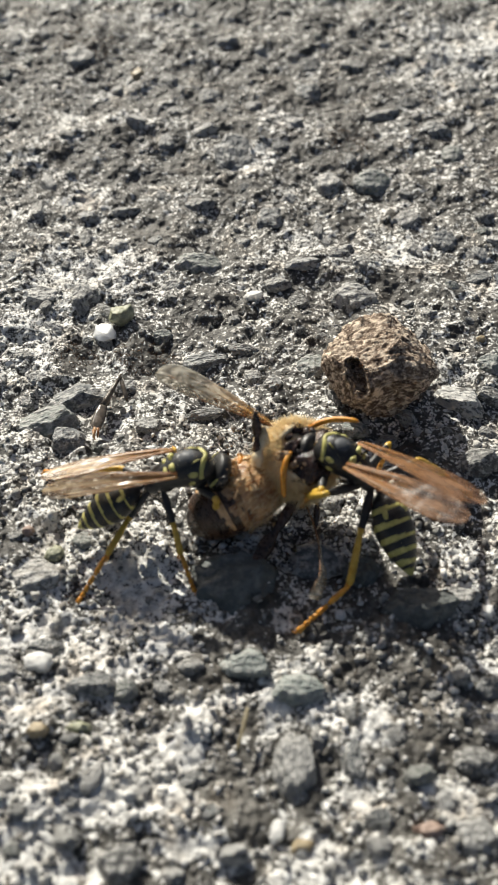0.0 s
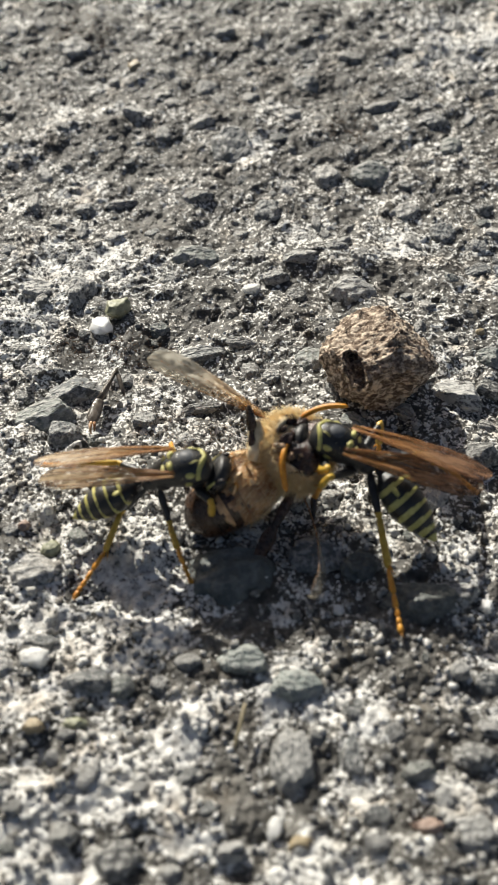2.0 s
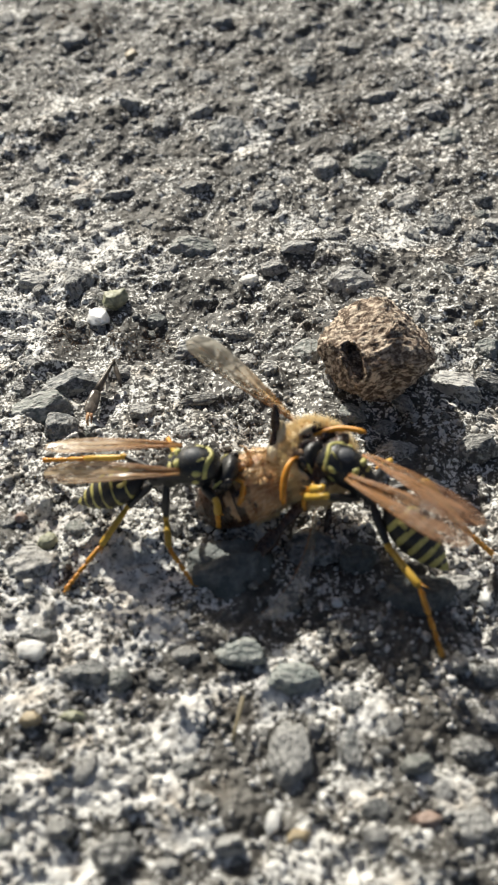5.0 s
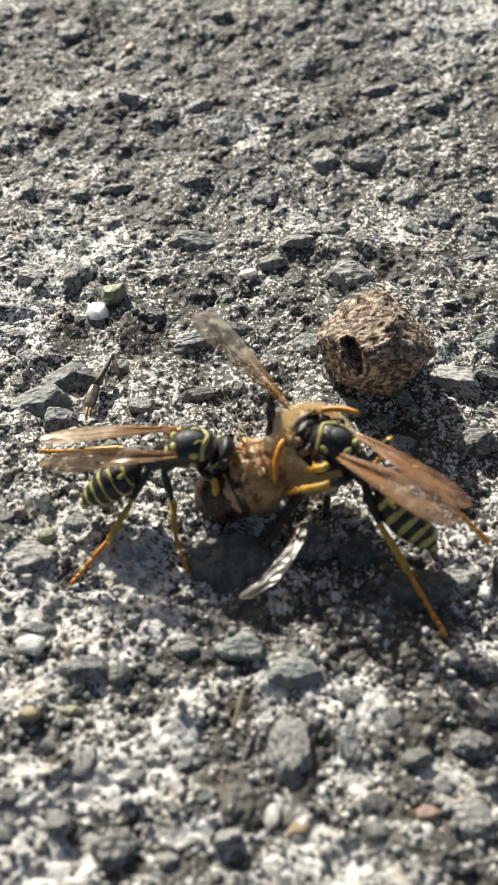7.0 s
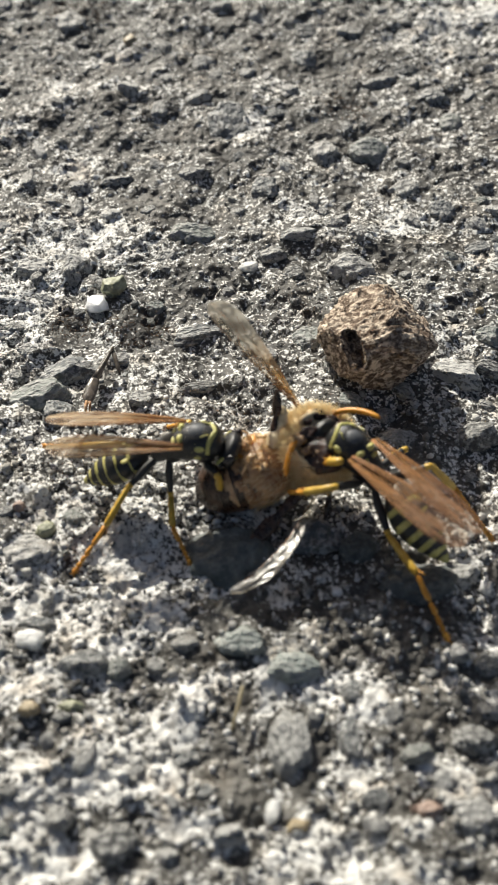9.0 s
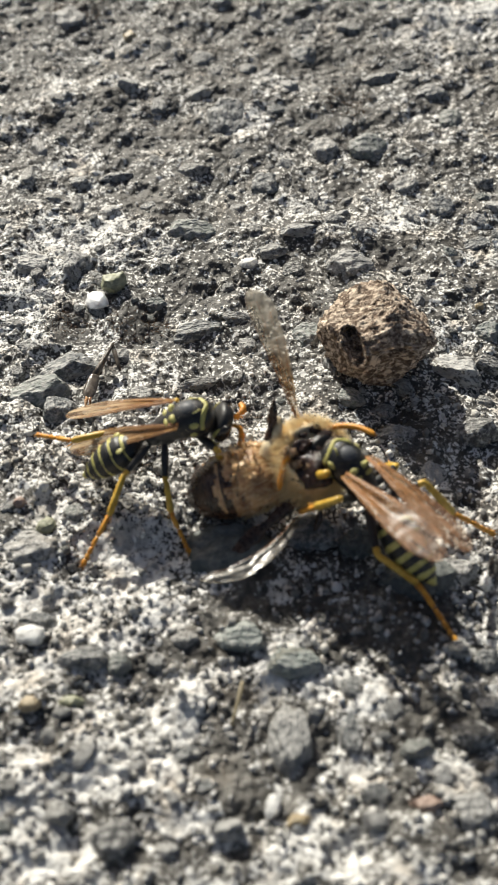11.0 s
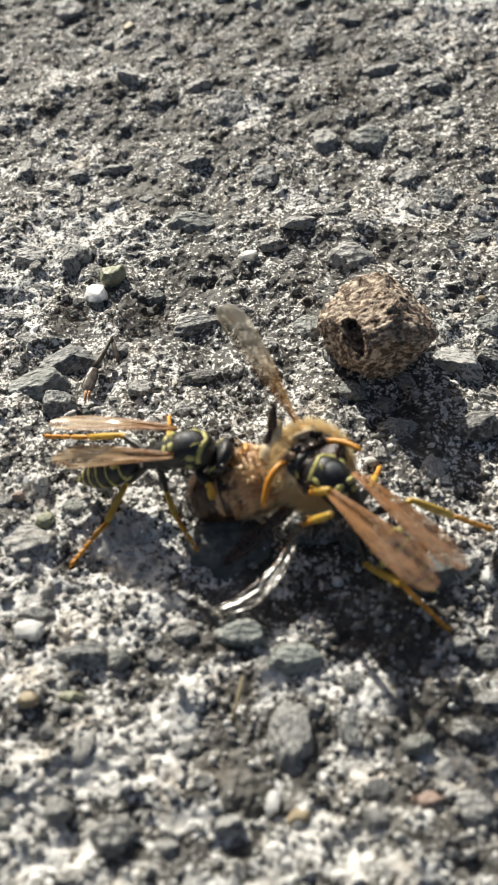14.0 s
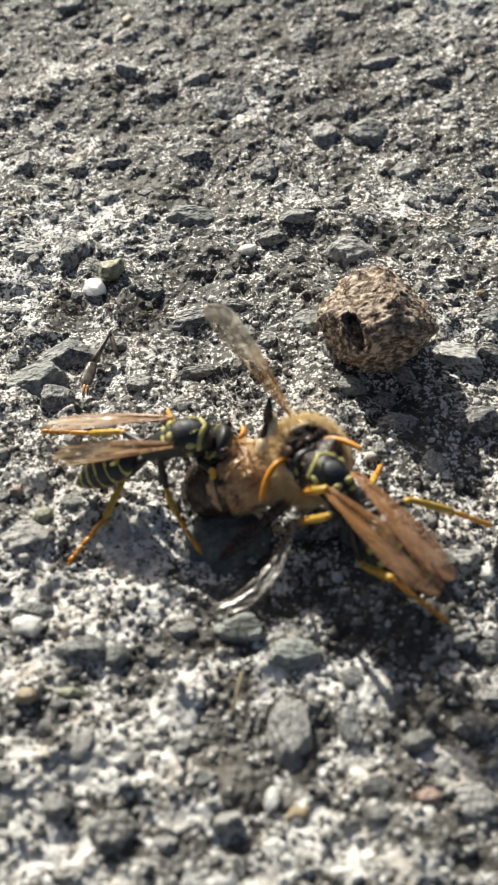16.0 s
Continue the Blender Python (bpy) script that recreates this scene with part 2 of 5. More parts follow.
FLESH = shell_material("torn_flesh", (0.012, 0.008, 0.007), (0.08, 0.035, 0.022), 0.25, 0.35, 0.12)
TORN = shell_material("torn_cream_flesh", (0.52, 0.26, 0.09), (0.86, 0.66, 0.40), 0.2, 0.4, 0.1)
SINEW = shell_material("pale_sinew", (0.20, 0.11, 0.06), (0.46, 0.30, 0.17), 0.25, 0.3, 0.1)
MOSS = hair_material("dry_moss", (0.07, 0.042, 0.026), (0.22, 0.14, 0.085))
STALK = hair_material("dry_stalk", (0.30, 0.25, 0.15), (0.52, 0.46, 0.32))


# ---- mesh helpers; all shapes in millimetres ----
def part(name, bm, material, parent=None, label="", m=None, smooth=True, kind=""):
    """Links a bmesh drawn in millimetres as one mesh object under a thing or a part."""
    bmesh.ops.scale(bm, vec=(MM, MM, MM), verts=bm.verts)
    me = bpy.data.meshes.new(name)
    bm.to_mesh(me)
    bm.free()
    for one in material if isinstance(material, (list, tuple)) else (material,):
        me.materials.append(one)
    if smooth:
        me.polygons.foreach_set("use_smooth", [True] * len(me.polygons))
    ob = new(name, me)
    if parent:
        ob.parent = parent
    if m is not None:
        ob.matrix_basis = m
    return tagged(ob, label, kind=kind)


def at(x, y, z, rx=0, ry=0, rz=0):
    """A pose in millimetres and degrees."""
    return pose(x * MM, y * MM, z * MM, rx, ry, rz)


def aim(origin, tip, up=(0, 0, 1)):
    """A pose at origin (mm) whose x axis points at tip and whose z axis leans to up."""
    x = (Vector(tip) - Vector(origin)).normalized()
    y = Vector(up).cross(x)
    if y.length < 1e-4:
        y = Vector((0, 1, 0)).cross(x)
    y.normalize()
    z = x.cross(y)
    r = Matrix((x, y, z)).transposed().to_4x4()
    return Matrix.Translation(Vector(origin) * MM) @ r


def loft(rings, n=20, bm=None, mat=None):
    """A closed body along x from rings (x, y, z, half width, half height); mat(ring, angle) picks a material slot."""
    bm = bm or bmesh.new()
    rows = []
    for x, y, z, w, h in rings:
        rows.append([bm.verts.new((x, y + w * math.cos(2 * math.pi * k / n), z + h * math.sin(2 * math.pi * k / n))) for k in range(n)])
    for i in range(len(rows) - 1):
        for k in range(n):
            f = bm.faces.new((rows[i][k], rows[i + 1][k], rows[i + 1][(k + 1) % n], rows[i][(k + 1) % n]))
            if mat:
                f.material_index = mat((i + 0.5) / (len(rows) - 1), 2 * math.pi * (k + 0.5) / n)
    bm.faces.new(rows[0])
    bm.faces.new(list(reversed(rows[-1])))
    bmesh.ops.recalc_face_normals(bm, faces=bm.faces)
    return bm


def smooth_rings(keys, n):
    """Rings (x, y, z, w, h) eased between key rings."""
    keys = np.array(keys, float)
    s = np.linspace(0, len(keys) - 1, n)
    out = []
    for v in s:
        i = min(int(v), len(keys) - 2)
        f = v - i
        p0, p1, p2, p3 = (keys[min(max(j, 0), len(keys) - 1)] for j in (i - 1, i, i + 1, i + 2))
        q = 0.5 * (2 * p1 + (p2 - p0) * f + (2 * p0 - 5 * p1 + 4 * p2 - p3) * f * f + (3 * p1 - p0 - 3 * p2 + p3) * f ** 3)
        q[3:] = np.maximum(q[3:], 0.01)
        out.append(tuple(q))
    return out


def egg(cx, cy, cz, rx, ry, rz, sub=3, rough=0.0, seed=0, bm=None):
    """An ellipsoid, roughened by noise."""
    b = bmesh.new()
    bmesh.ops.create_icosphere(b, subdivisions=sub, radius=1)
    for v in b.verts:
        k = 1 + rough * noise.noise(v.co * 1.7 + Vector((seed * 7.1, seed * 3.3, 0))) if rough else 1
        v.co = Vector((cx + v.co.x * rx * k, cy + v.co.y * ry * k, cz + v.co.z * rz * k))
    if bm is None:
        return b
    me = bpy.data.meshes.new("piece")
    b.to_mesh(me)
    b.free()
    bm.from_mesh(me)
    bpy.data.meshes.remove(me)
    return bm


def tube(points, radii, n=8, bm=None):
    """A round limb along points with a radius at each."""
    bm = bm or bmesh.new()
    pts = [Vector(p) for p in points]
    rows = []
    side = None
    for i, p in enumerate(pts):
        d = (pts[min(i + 1, len(pts) - 1)] - pts[max(i - 1, 0)]).normalized()
        if side is None:
            side = d.orthogonal().normalized()
        side = (side - d * side.dot(d)).normalized()
        up = d.cross(side)
        rows.append([bm.verts.new(p + (side * math.cos(2 * math.pi * k / n) + up * math.sin(2 * math.pi * k / n)) * radii[i]) for k in range(n)])
    for i in range(len(rows) - 1):
        for k in range(n):
            bm.faces.new((rows[i][k], rows[i][(k + 1) % n], rows[i + 1][(k + 1) % n], rows[i + 1][k]))
    bm.faces.new(list(reversed(rows[0])))
    bm.faces.new(rows[-1])
    return bm


def bezier(a, b, c, n):
    a, b, c = Vector(a), Vector(b), Vector(c)
    return [a * (1 - t) ** 2 + b * 2 * t * (1 - t) + c * t * t for t in (k / (n - 1) for k in range(n))]


def hairs(surface, count, length, width, seed, lean=(0, 0, 0)):
    """Short tapered hairs; surface(rng) gives a place and a normal."""
    rng = random.Random(seed)
    verts, faces = [], []
    for _ in range(count):
        p, nrm = surface(rng)
        d = (nrm + Vector(lean) + Vector((rng.uniform(-1, 1), rng.uniform(-1, 1), rng.uniform(-1, 1))) * 0.45).normalized()
        s = d.orthogonal().normalized()
        s.rotate(Matrix.Rotation(rng.uniform(0, 6.28), 3, d))
        u = d.cross(s)
        k, w = length * rng.uniform(0.5, 1.15), width * rng.uniform(0.7, 1.2)
        bend = Vector((rng.uniform(-1, 1), rng.uniform(-1, 1), rng.uniform(-1, 0.3))) * k * 0.18
        i = len(verts)
        verts += [p + s * w, p - s * w * 0.5 + u * w * 0.87, p - s * w * 0.5 - u * w * 0.87]
        q = p + d * k * 0.55
        verts += [q + s * w * 0.7, q - s * w * 0.35 + u * w * 0.6, q - s * w * 0.35 - u * w * 0.6, p + d * k + bend]
        for a, b in ((0, 1), (1, 2), (2, 0)):
            faces += [(i + a, i + b, i + 3 + b, i + 3 + a), (i + 3 + a, i + 3 + b, i + 6)]
    bm = bmesh.new()
    me = bpy.data.meshes.new("hair")
    me.from_pydata(verts, [], faces)
    bm.from_mesh(me)
    bpy.data.meshes.remove(me)
    return bm


def on_egg(c, r, keep=lambda n: True):
    def surface(rng):
        while True:
            n = Vector((rng.gauss(0, 1), rng.gauss(0, 1), rng.gauss(0, 1))).normalized()
            if keep(n):
                p = Vector((c[0] + n.x * r[0], c[1] + n.y * r[1], c[2] + n.z * r[2]))
                return p, Vector((n.x / r[0], n.y / r[1], n.z / r[2])).normalized()
    return surface


# ---- ground: one sheet of rough weathered cement ----
def hashed(ix, iy, seed):
    h = (ix.astype(np.int64) * 374761393 + iy.astype(np.int64) * 668265263 + seed * 974634777) & 0x7FFFFFFF
    h = ((h ^ (h >> 13)) * 1274126177) & 0x7FFFFFFF
    return ((h ^ (h >> 16)) & 0xFFFFF) / float(0xFFFFF)


def vnoise(x, y, seed):
    ix, iy = np.floor(x), np.floor(y)
    fx, fy = x - ix, y - iy
    fx, fy = fx * fx * (3 - 2 * fx), fy * fy * (3 - 2 * fy)
    a, b = hashed(ix, iy, seed), hashed(ix + 1, iy, seed)
    c, d = hashed(ix, iy + 1, seed), hashed(ix + 1, iy + 1, seed)
    return (a * (1 - fx) + b * fx) * (1 - fy) + (c * (1 - fx) + d * fx) * fy


def fbm(x, y, seed, octaves=4):
    total, amp, norm = 0, 1.0, 0.0
    for o in range(octaves):
        total = total + amp * vnoise(x * 2 ** o + o * 13.7, y * 2 ** o + o * 5.3, seed + o)
        norm += amp
        amp *= 0.55
    return total / norm - 0.5


def knobs(x, y, size, seed):
    """Rounded grains: height 0 to 1 of the nearest grain of its cell, sizes uneven."""
    x, y = x / size, y / size
    ix, iy = np.floor(x), np.floor(y)
    best = np.zeros_like(x)
    for dx in (-1, 0, 1):
        for dy in (-1, 0, 1):
            cx, cy = ix + dx, iy + dy
            px, py = cx + hashed(cx, cy, seed), cy + hashed(cx, cy, seed + 1)
            r = 0.35 + 0.5 * hashed(cx, cy, seed + 2)
            d2 = ((x - px) ** 2 + (y - py) ** 2) / (r * r)
            best = np.maximum(best, np.sqrt(np.clip(1 - d2, 0, None)) * r)
    return best


def height(x, y):
    """The ground's height in mm at x, y in mm."""
    x, y = np.asarray(x, float), np.asarray(y, float)
    wx, wy = x + 0.7 * fbm(x / 1.1, y / 1.1, 91, 3), y + 0.7 * fbm(x / 1.1, y / 1.1, 95, 3)
    h = 1.5 * fbm(x / 9, y / 9, 3, 3) + 1.3 * fbm(wx / 3.2, wy / 3.2, 11, 2)
    rise = np.clip(0.5 + 2.5 * fbm(x / 5, y / 5, 61, 2), 0, 1)
    low = np.clip((-8 - y) / 10, 0, 1)   # lumpier towards the near edge
    h = h + (1 - 0.6 * low) * 0.28 * fbm(wx / 0.8, wy / 0.8, 13, 2)
    h = h + rise * (0.32 + 0.06 * low) * knobs(wx, wy, 1.6, 21) * np.clip(0.35 - (y + 8) / 26, 0.12, 1) + (0.10 + 0.08 * low) * knobs(wx, wy, 0.45, 31) + 0.16 * low * knobs(wx, wy, 0.85, 37)
    ridge = 1 - np.abs(fbm(wx / 0.9, wy / 0.9, 41, 3)) * 5
    h = h + (1 - 0.55 * low) * (0.09 * ridge + 0.26 * fbm(wx / 0.6, wy / 0.6, 45, 3))
    pit = np.clip((fbm(wx / 1.9, wy / 1.9, 51, 3) - 0.12) / 0.12, 0, 1)
    far = np.clip((y - 12) / 12, 0, 1)
    h = h + far * (0.17 * knobs(wx, wy, 1.1, 23) + 0.20 * fbm(wx / 0.8, wy / 0.8, 47, 2))
    h = h - 0.4 * (1 - far) * (1 - 0.6 * low) * pit * pit * (3 - 2 * pit)
    return h - 0.25


def graded(lo, hi, step, far):
    """Fine steps from lo to hi, then ever wider ones out to far."""
    core = list(np.arange(lo, hi + step / 2, step))
    out, s, v = [], step, core[-1]
    while v < far:
        s *= 1.5
        v += s
        out.append(v)
    left, s, v = [], step, core[0]
    while v > -far:
        s *= 1.5
        v -= s
        left.append(v)
    return np.array(left[::-1] + core + out)


# lime bloom and dark crust, with some painted light and shade: x, y, radius in mm
# spots under wasp_a paint its shaded cement brighter
LIME_AND_LIGHT = [(-12.7, -29.1, 2.9), (-9.0, -27.0, 2.0), (7.1, -23.4, 2.0), (1.7, -21.6, 2.1), (13.1, -27.4, 1.7), (-4.5, -24.5, 2.0), (3.7, -33.1, 2.5), (-11.4, -10.8, 2.3), (-7.7, -9.4, 1.5), (-12.0, -15.7, 1.6), (-17.4, 9.4, 2.6), (-9.5, 7.6, 1.7), (-15.3, 19.2, 3.2), (-9.8, 19.9, 3.2), (0.4, 33.5, 2.3), (4.4, 22.3, 2.1), (13.5, 21.3, 2.8), (20.3, 50.6, 5.0), (24.0, 53.6, 3.9), (3.1, 39.9, 2.1), (15.4, 7.5, 1.7), (17.6, 1.2, 1.9), (-14.8, 29.5, 2.9), (-20.6, 33.5, 2.0), (-17.2, 39.9, 2.3), (-9.9, -10.5, 2.2), (-6.7, -9.3, 1.8), (-11.7, -7.2, 1.8), (-13.8, -13.2, 1.8), (-17.8, 12.7, 3.0), (-16.4, 8.3, 2.2), (-6.5, -14.8, 1.8), (-4.9, -13.7, 1.5), (-3.5, -16.6, 1.8), (-6.7, -11.4, 1.4)]
# the last spots paint deeper shade below the clod and wasp_b
CRUST_AND_SHADE = [(-16.7, 52.6, 3.9), (-2.7, 43.9, 4.3), (-19.9, 45.3, 2.7), (8.6, 35.6, 2.8), (-7.8, 8.8, 1.9), (-14.0, 9.4, 1.7), (-1.0, -29.1, 1.6), (14.1, -24.5, 1.9), (-10.5, -25.6, 1.5), (10.3, -21.9, 1.9), (13.2, 17.1, 2.3), (5.3, 13.1, 2.2), (-4.1, 33.5, 2.0), (9.5, 43.0, 2.6), (0.3, -13.1, 2.2), (-1.3, -16.9, 2.4), (3.6, -25.0, 2.0), (13.4, -25.4, 2.4), (9.3, -16.5, 2.8), (2.9, -29.4, 1.1), (-7.5, 23.0, 3.6), (-3.0, 13.5, 2.6), (-12.0, 34.0, 3.4), (-1.2, -25.8, 2.2), (-3.1, -19.2, 1.8), (-0.2, -22.4, 1.6), (10.4, -1.4, 2.0), (13.1, -2.4, 2.0), (9.7, -15.6, 2.0), (7.4, -18.5, 1.6)]


def build_ground():
    xs, ys = graded(-29, 29, 0.13, 3e5), graded(-38, 66, 0.13, 3e5)
    gx, gy = np.meshgrid(xs, ys)
    near = np.exp(-np.clip(np.maximum(np.abs(gx) - 60, np.abs(gy - 14) - 80), 0, None) / 60)
    gz = height(gx, gy) * near
    co = np.stack([gx, gy, gz], -1).reshape(-1, 3) * MM
    nx, ny = len(xs), len(ys)
    i = np.arange(nx * ny).reshape(ny, nx)
    quads = np.stack([i[:-1, :-1], i[:-1, 1:], i[1:, 1:], i[1:, :-1]], -1).reshape(-1, 4)
    me = bpy.data.meshes.new("ground")
    me.vertices.add(len(co))
    me.vertices.foreach_set("co", co.ravel())
    me.loops.add(quads.size)
    me.loops.foreach_set("vertex_index", quads.ravel().astype(np.int32))
    me.polygons.add(len(quads))
    me.polygons.foreach_set("loop_start", np.arange(0, quads.size, 4, dtype=np.int32))
    me.polygons.foreach_set("use_smooth", np.ones(len(quads), bool))
    me.update(calc_edges=True)
    wx, wy = gx + 2.2 * fbm(gx / 2.5, gy / 2.5, 81, 3), gy + 2.2 * fbm(gx / 2.5, gy / 2.5, 85, 3)
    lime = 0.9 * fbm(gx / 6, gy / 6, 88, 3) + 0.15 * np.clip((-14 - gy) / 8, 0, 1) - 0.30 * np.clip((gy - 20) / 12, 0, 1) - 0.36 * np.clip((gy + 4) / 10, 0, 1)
    for spots, sign in ((LIME_AND_LIGHT, 0.75), (CRUST_AND_SHADE, -0.9)):
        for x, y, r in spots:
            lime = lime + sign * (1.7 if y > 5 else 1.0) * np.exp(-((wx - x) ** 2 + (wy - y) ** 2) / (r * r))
    worn = np.clip(np.maximum(0.35 - (gy + 10) / 16, np.minimum((gy - 16) / 18, 0.15)) + 1.6 * fbm(gx / 4, gy / 4, 99, 3), 0, 1)
    me.attributes.new("worn", "FLOAT", "POINT").data.foreach_set("value", (worn * near).ravel().astype(np.float32))
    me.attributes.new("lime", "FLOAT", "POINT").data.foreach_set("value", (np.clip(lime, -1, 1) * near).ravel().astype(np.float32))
    me.materials.append(CEMENT)
    return tagged(new("ground", me), "rough weathered grey cement with embedded stones and dark lichen", "ground", kind="structure")


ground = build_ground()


# ---- stones ----
def rock_mesh(name, seed, sub, flat, sharp, material):
    """A broken stone of unit size: an uneven ball cut by flat facets, with chipped edges."""
    rng = random.Random(seed)
    bm = bmesh.new()
    bmesh.ops.create_icosphere(bm, subdivisions=sub, radius=1)
    cuts = [(Vector((rng.uniform(-0.35, 0.35), rng.uniform(-0.35, 0.35), 1)).normalized(), rng.uniform(0.5, 0.68)) for _ in range(2)]
    turn = rng.uniform(0, 6.28)
    for k in range(sharp):
        a = turn + 6.28 * (k + rng.uniform(-0.3, 0.3)) / sharp
        cuts.append((Vector((math.cos(a), math.sin(a), rng.uniform(0.0, 0.9))).normalized(), rng.uniform(0.6, 0.86)))
    for v in bm.verts:
        p = v.co.copy()
        p *= 1 + 0.16 * noise.noise(p * 1.3 + Vector((seed, seed * 2.3, 0)))
        for n, d in cuts:
            k = p.dot(n) - d
            if k > 0:
                p -= n * k * 0.86
        p *= 1 + 0.14 * noise.noise(p * 3.1 + Vector((seed, 0, 0))) + 0.10 * noise.noise(p * 7 + Vector((0, seed, 0))) + 0.05 * noise.noise(p * 15)
        v.co = Vector((p.x, p.y, p.z * flat)) * MM
    me = bpy.data.meshes.new(name)
    bm.to_mesh(me)
    bm.free()
    me.polygons.foreach_set("use_smooth", [True] * len(me.polygons))
    me.materials.append(material)
    return me


ROCKS = {}


def stone_shape(material, k, sub=3):
    key = (material.name, k % 9, sub)
    if key not in ROCKS:
        ROCKS[key] = rock_mesh("stone", 11 + k % 9 * 17 + len(material.name), sub, 0.75, 6, material)
    return ROCKS[key]


stone_count = [0]


def stone(x, y, w, d, turn, material, rise=0.35, sub=4, h=None):
    """An embedded stone, w by d mm, its top rise mm above the ground round it."""
    stone_count[0] += 1
    ob = new("stone", stone_shape(material, stone_count[0], sub))
    ob.parent = ground
    h = h or 0.62 * min(w, d)
    a = np.linspace(0, 2 * np.pi, 9)[:-1]
    level = float(np.mean(height(x + 0.5 * w * np.cos(a), y + 0.5 * d * np.sin(a))))
    z = level + 0.42 * rise + 0.14 - 0.42 * h
    ob.matrix_basis = at(x, y, z, (stone_count[0] * 37) % 23 - 13, (stone_count[0] * 53) % 23 - 11, turn) @ Matrix.Diagonal((w / 1.85, d / 1.85, h, 1))
    return ob


# ---- insects ----
def build_leg(owner, femur, tibia, tarsus, thick):
    """A leg of thigh, shin and foot; x runs along each limb from its joint, the foot turns on the shin."""
    def limb(size, keys, n=12):
        return tube([(k[0] * size, 0, k[1] * thick) for k in keys], [k[2] * thick for k in keys], n)
    a = part("femur", limb(femur, [(-0.05, 0, 0.7), (0.06, 0, 0.95), (0.3, 0.1, 1.2), (0.6, 0.05, 1.1), (0.88, 0, 0.85), (0.97, 0, 0.8), (1.0, 0, 0.45)]), BLACK, owner, "black thigh")
    part("knee", limb(femur, [(0.84, 0, 0.6), (0.87, 0, 0.9), (0.96, 0, 0.88), (1.03, 0, 0.62), (1.05, 0, 0.3)]), LEG_YELLOW, a, "yellow knee")
    b = part("tibia", limb(tibia, [(-0.03, 0, 0.5), (0.05, 0.02, 0.8), (0.3, 0.06, 0.92), (0.62, 0.05, 1.0), (0.92, 0, 1.02), (1.0, 0, 0.6)]), LEG_YELLOW, owner, "yellow shin")
    for s in (-1, 1):
        part("spur", tube([(tibia * 0.95, s * thick * 0.5, -0.4 * thick), (tibia * 1.08, s * thick * 0.9, -thick * 0.9), (tibia * 1.16, s * thick, -thick * 1.2)], [thick * 0.22, thick * 0.16, 0.01], 5), LEG_ORANGE, b)
    bm = bmesh.new()
    x = 0.0
    for k in range(5):
        step = tarsus * (0.42, 0.20, 0.14, 0.10, 0.14)[k]
        w = thick * (0.74, 0.70, 0.68, 0.70, 0.78)[k]
        tube([(x, 0, 0), (x + step * 0.12, 0, 0.02), (x + step * 0.8, 0, 0.02), (x + step * 0.97, 0, 0)], [w * 0.55, w * 0.85, w * 1.08, w * 0.65], 8, bm)
        x += step
    for s in (-1, 1):
        tube([(x - 0.05, 0, 0), (x + 0.12, s * 0.12, 0.02), (x + 0.24, s * 0.18, -0.12)], [0.06, 0.045, 0.01], 5, bm)
    c = part("tarsus", bm, LEG_ORANGE, b, "orange segmented foot with claws")
    return a, b, c, femur, tibia, tarsus


def wing_blade(length, width, fold, seed, outline, bow=0.0, thick=0.018, nu=34, nv=9, ripple=0.05, curl=0.0):
    """A thin wing along +x: outline(u) gives the front and rear edge (y), with lengthwise folds."""
    bm = bmesh.new()
    top, low = [], []
    for i in range(nu):
        u = i / (nu - 1)
        f, r = outline(u)
        row_t, row_l = [], []
        for j in range(nv):
            v = j / (nv - 1)
            y = (f * (1 - v) + r * v) * width
            z = fold * math.sin(v * math.pi * 3) * math.sin(math.pi * min(1, u * 1.6 + 0.1)) * width
            z += ripple * width * (noise.noise(Vector((u * 7, v * 3, seed * 5.1))) + 0.5 * noise.noise(Vector((u * 21, v * 6, seed * 3.7)))) * u + bow * math.sin(u * math.pi * 0.9)
            y2 = y + bow * 0.4 * u * u + curl * (u ** 3 - u)
            row_t.append(bm.verts.new((u * length, y2, z + thick / 2)))
            row_l.append(bm.verts.new((u * length, y2, z - thick / 2)))
        top.append(row_t)
        low.append(row_l)
    for i in range(nu - 1):
        for j in range(nv - 1):
            bm.faces.new((top[i][j], top[i + 1][j], top[i + 1][j + 1], top[i][j + 1]))
            bm.faces.new((low[i][j], low[i][j + 1], low[i + 1][j + 1], low[i + 1][j]))
        for j in (0, nv - 1):
            q = (top[i][j], low[i][j], low[i + 1][j], top[i + 1][j])
            bm.faces.new(q if j == 0 else q[::-1])
    for i in (0, nu - 1):
        for j in range(nv - 1):
            q = (top[i][j], top[i][j + 1], low[i][j + 1], low[i][j])
            bm.faces.new(q if i == 0 else q[::-1])
    bmesh.ops.recalc_face_normals(bm, faces=bm.faces)
    mid = [[(a.co + b.co) / 2 for a, b in zip(ra, rb)] for ra, rb in zip(top, low)]
    return bm, mid


def veins_on(mid, lines, r):
    """Raised veins that follow rows of the wing; each line is (v at root, v at tip, from u, to u)."""
    bm = bmesh.new()
    nu, nv = len(mid), len(mid[0])
    for v0, v1, u0, u1 in lines:
        pts = []
        for k in range(14):
            u = u0 + (u1 - u0) * k / 13
            v = v0 + (v1 - v0) * k / 13
            i, j = min(int(u * (nu - 1)), nu - 2), min(int(v * (nv - 1)), nv - 2)
            fu, fv = u * (nu - 1) - i, v * (nv - 1) - j
            pts.append((mid[i][j] * (1 - fu) + mid[i + 1][j] * fu) * (1 - fv) + (mid[i][j + 1] * (1 - fu) + mid[i + 1][j + 1] * fu) * fv)
        tube(pts, [r * (1 - 0.5 * k / 13) for k in range(14)], 5, bm)
    return bm


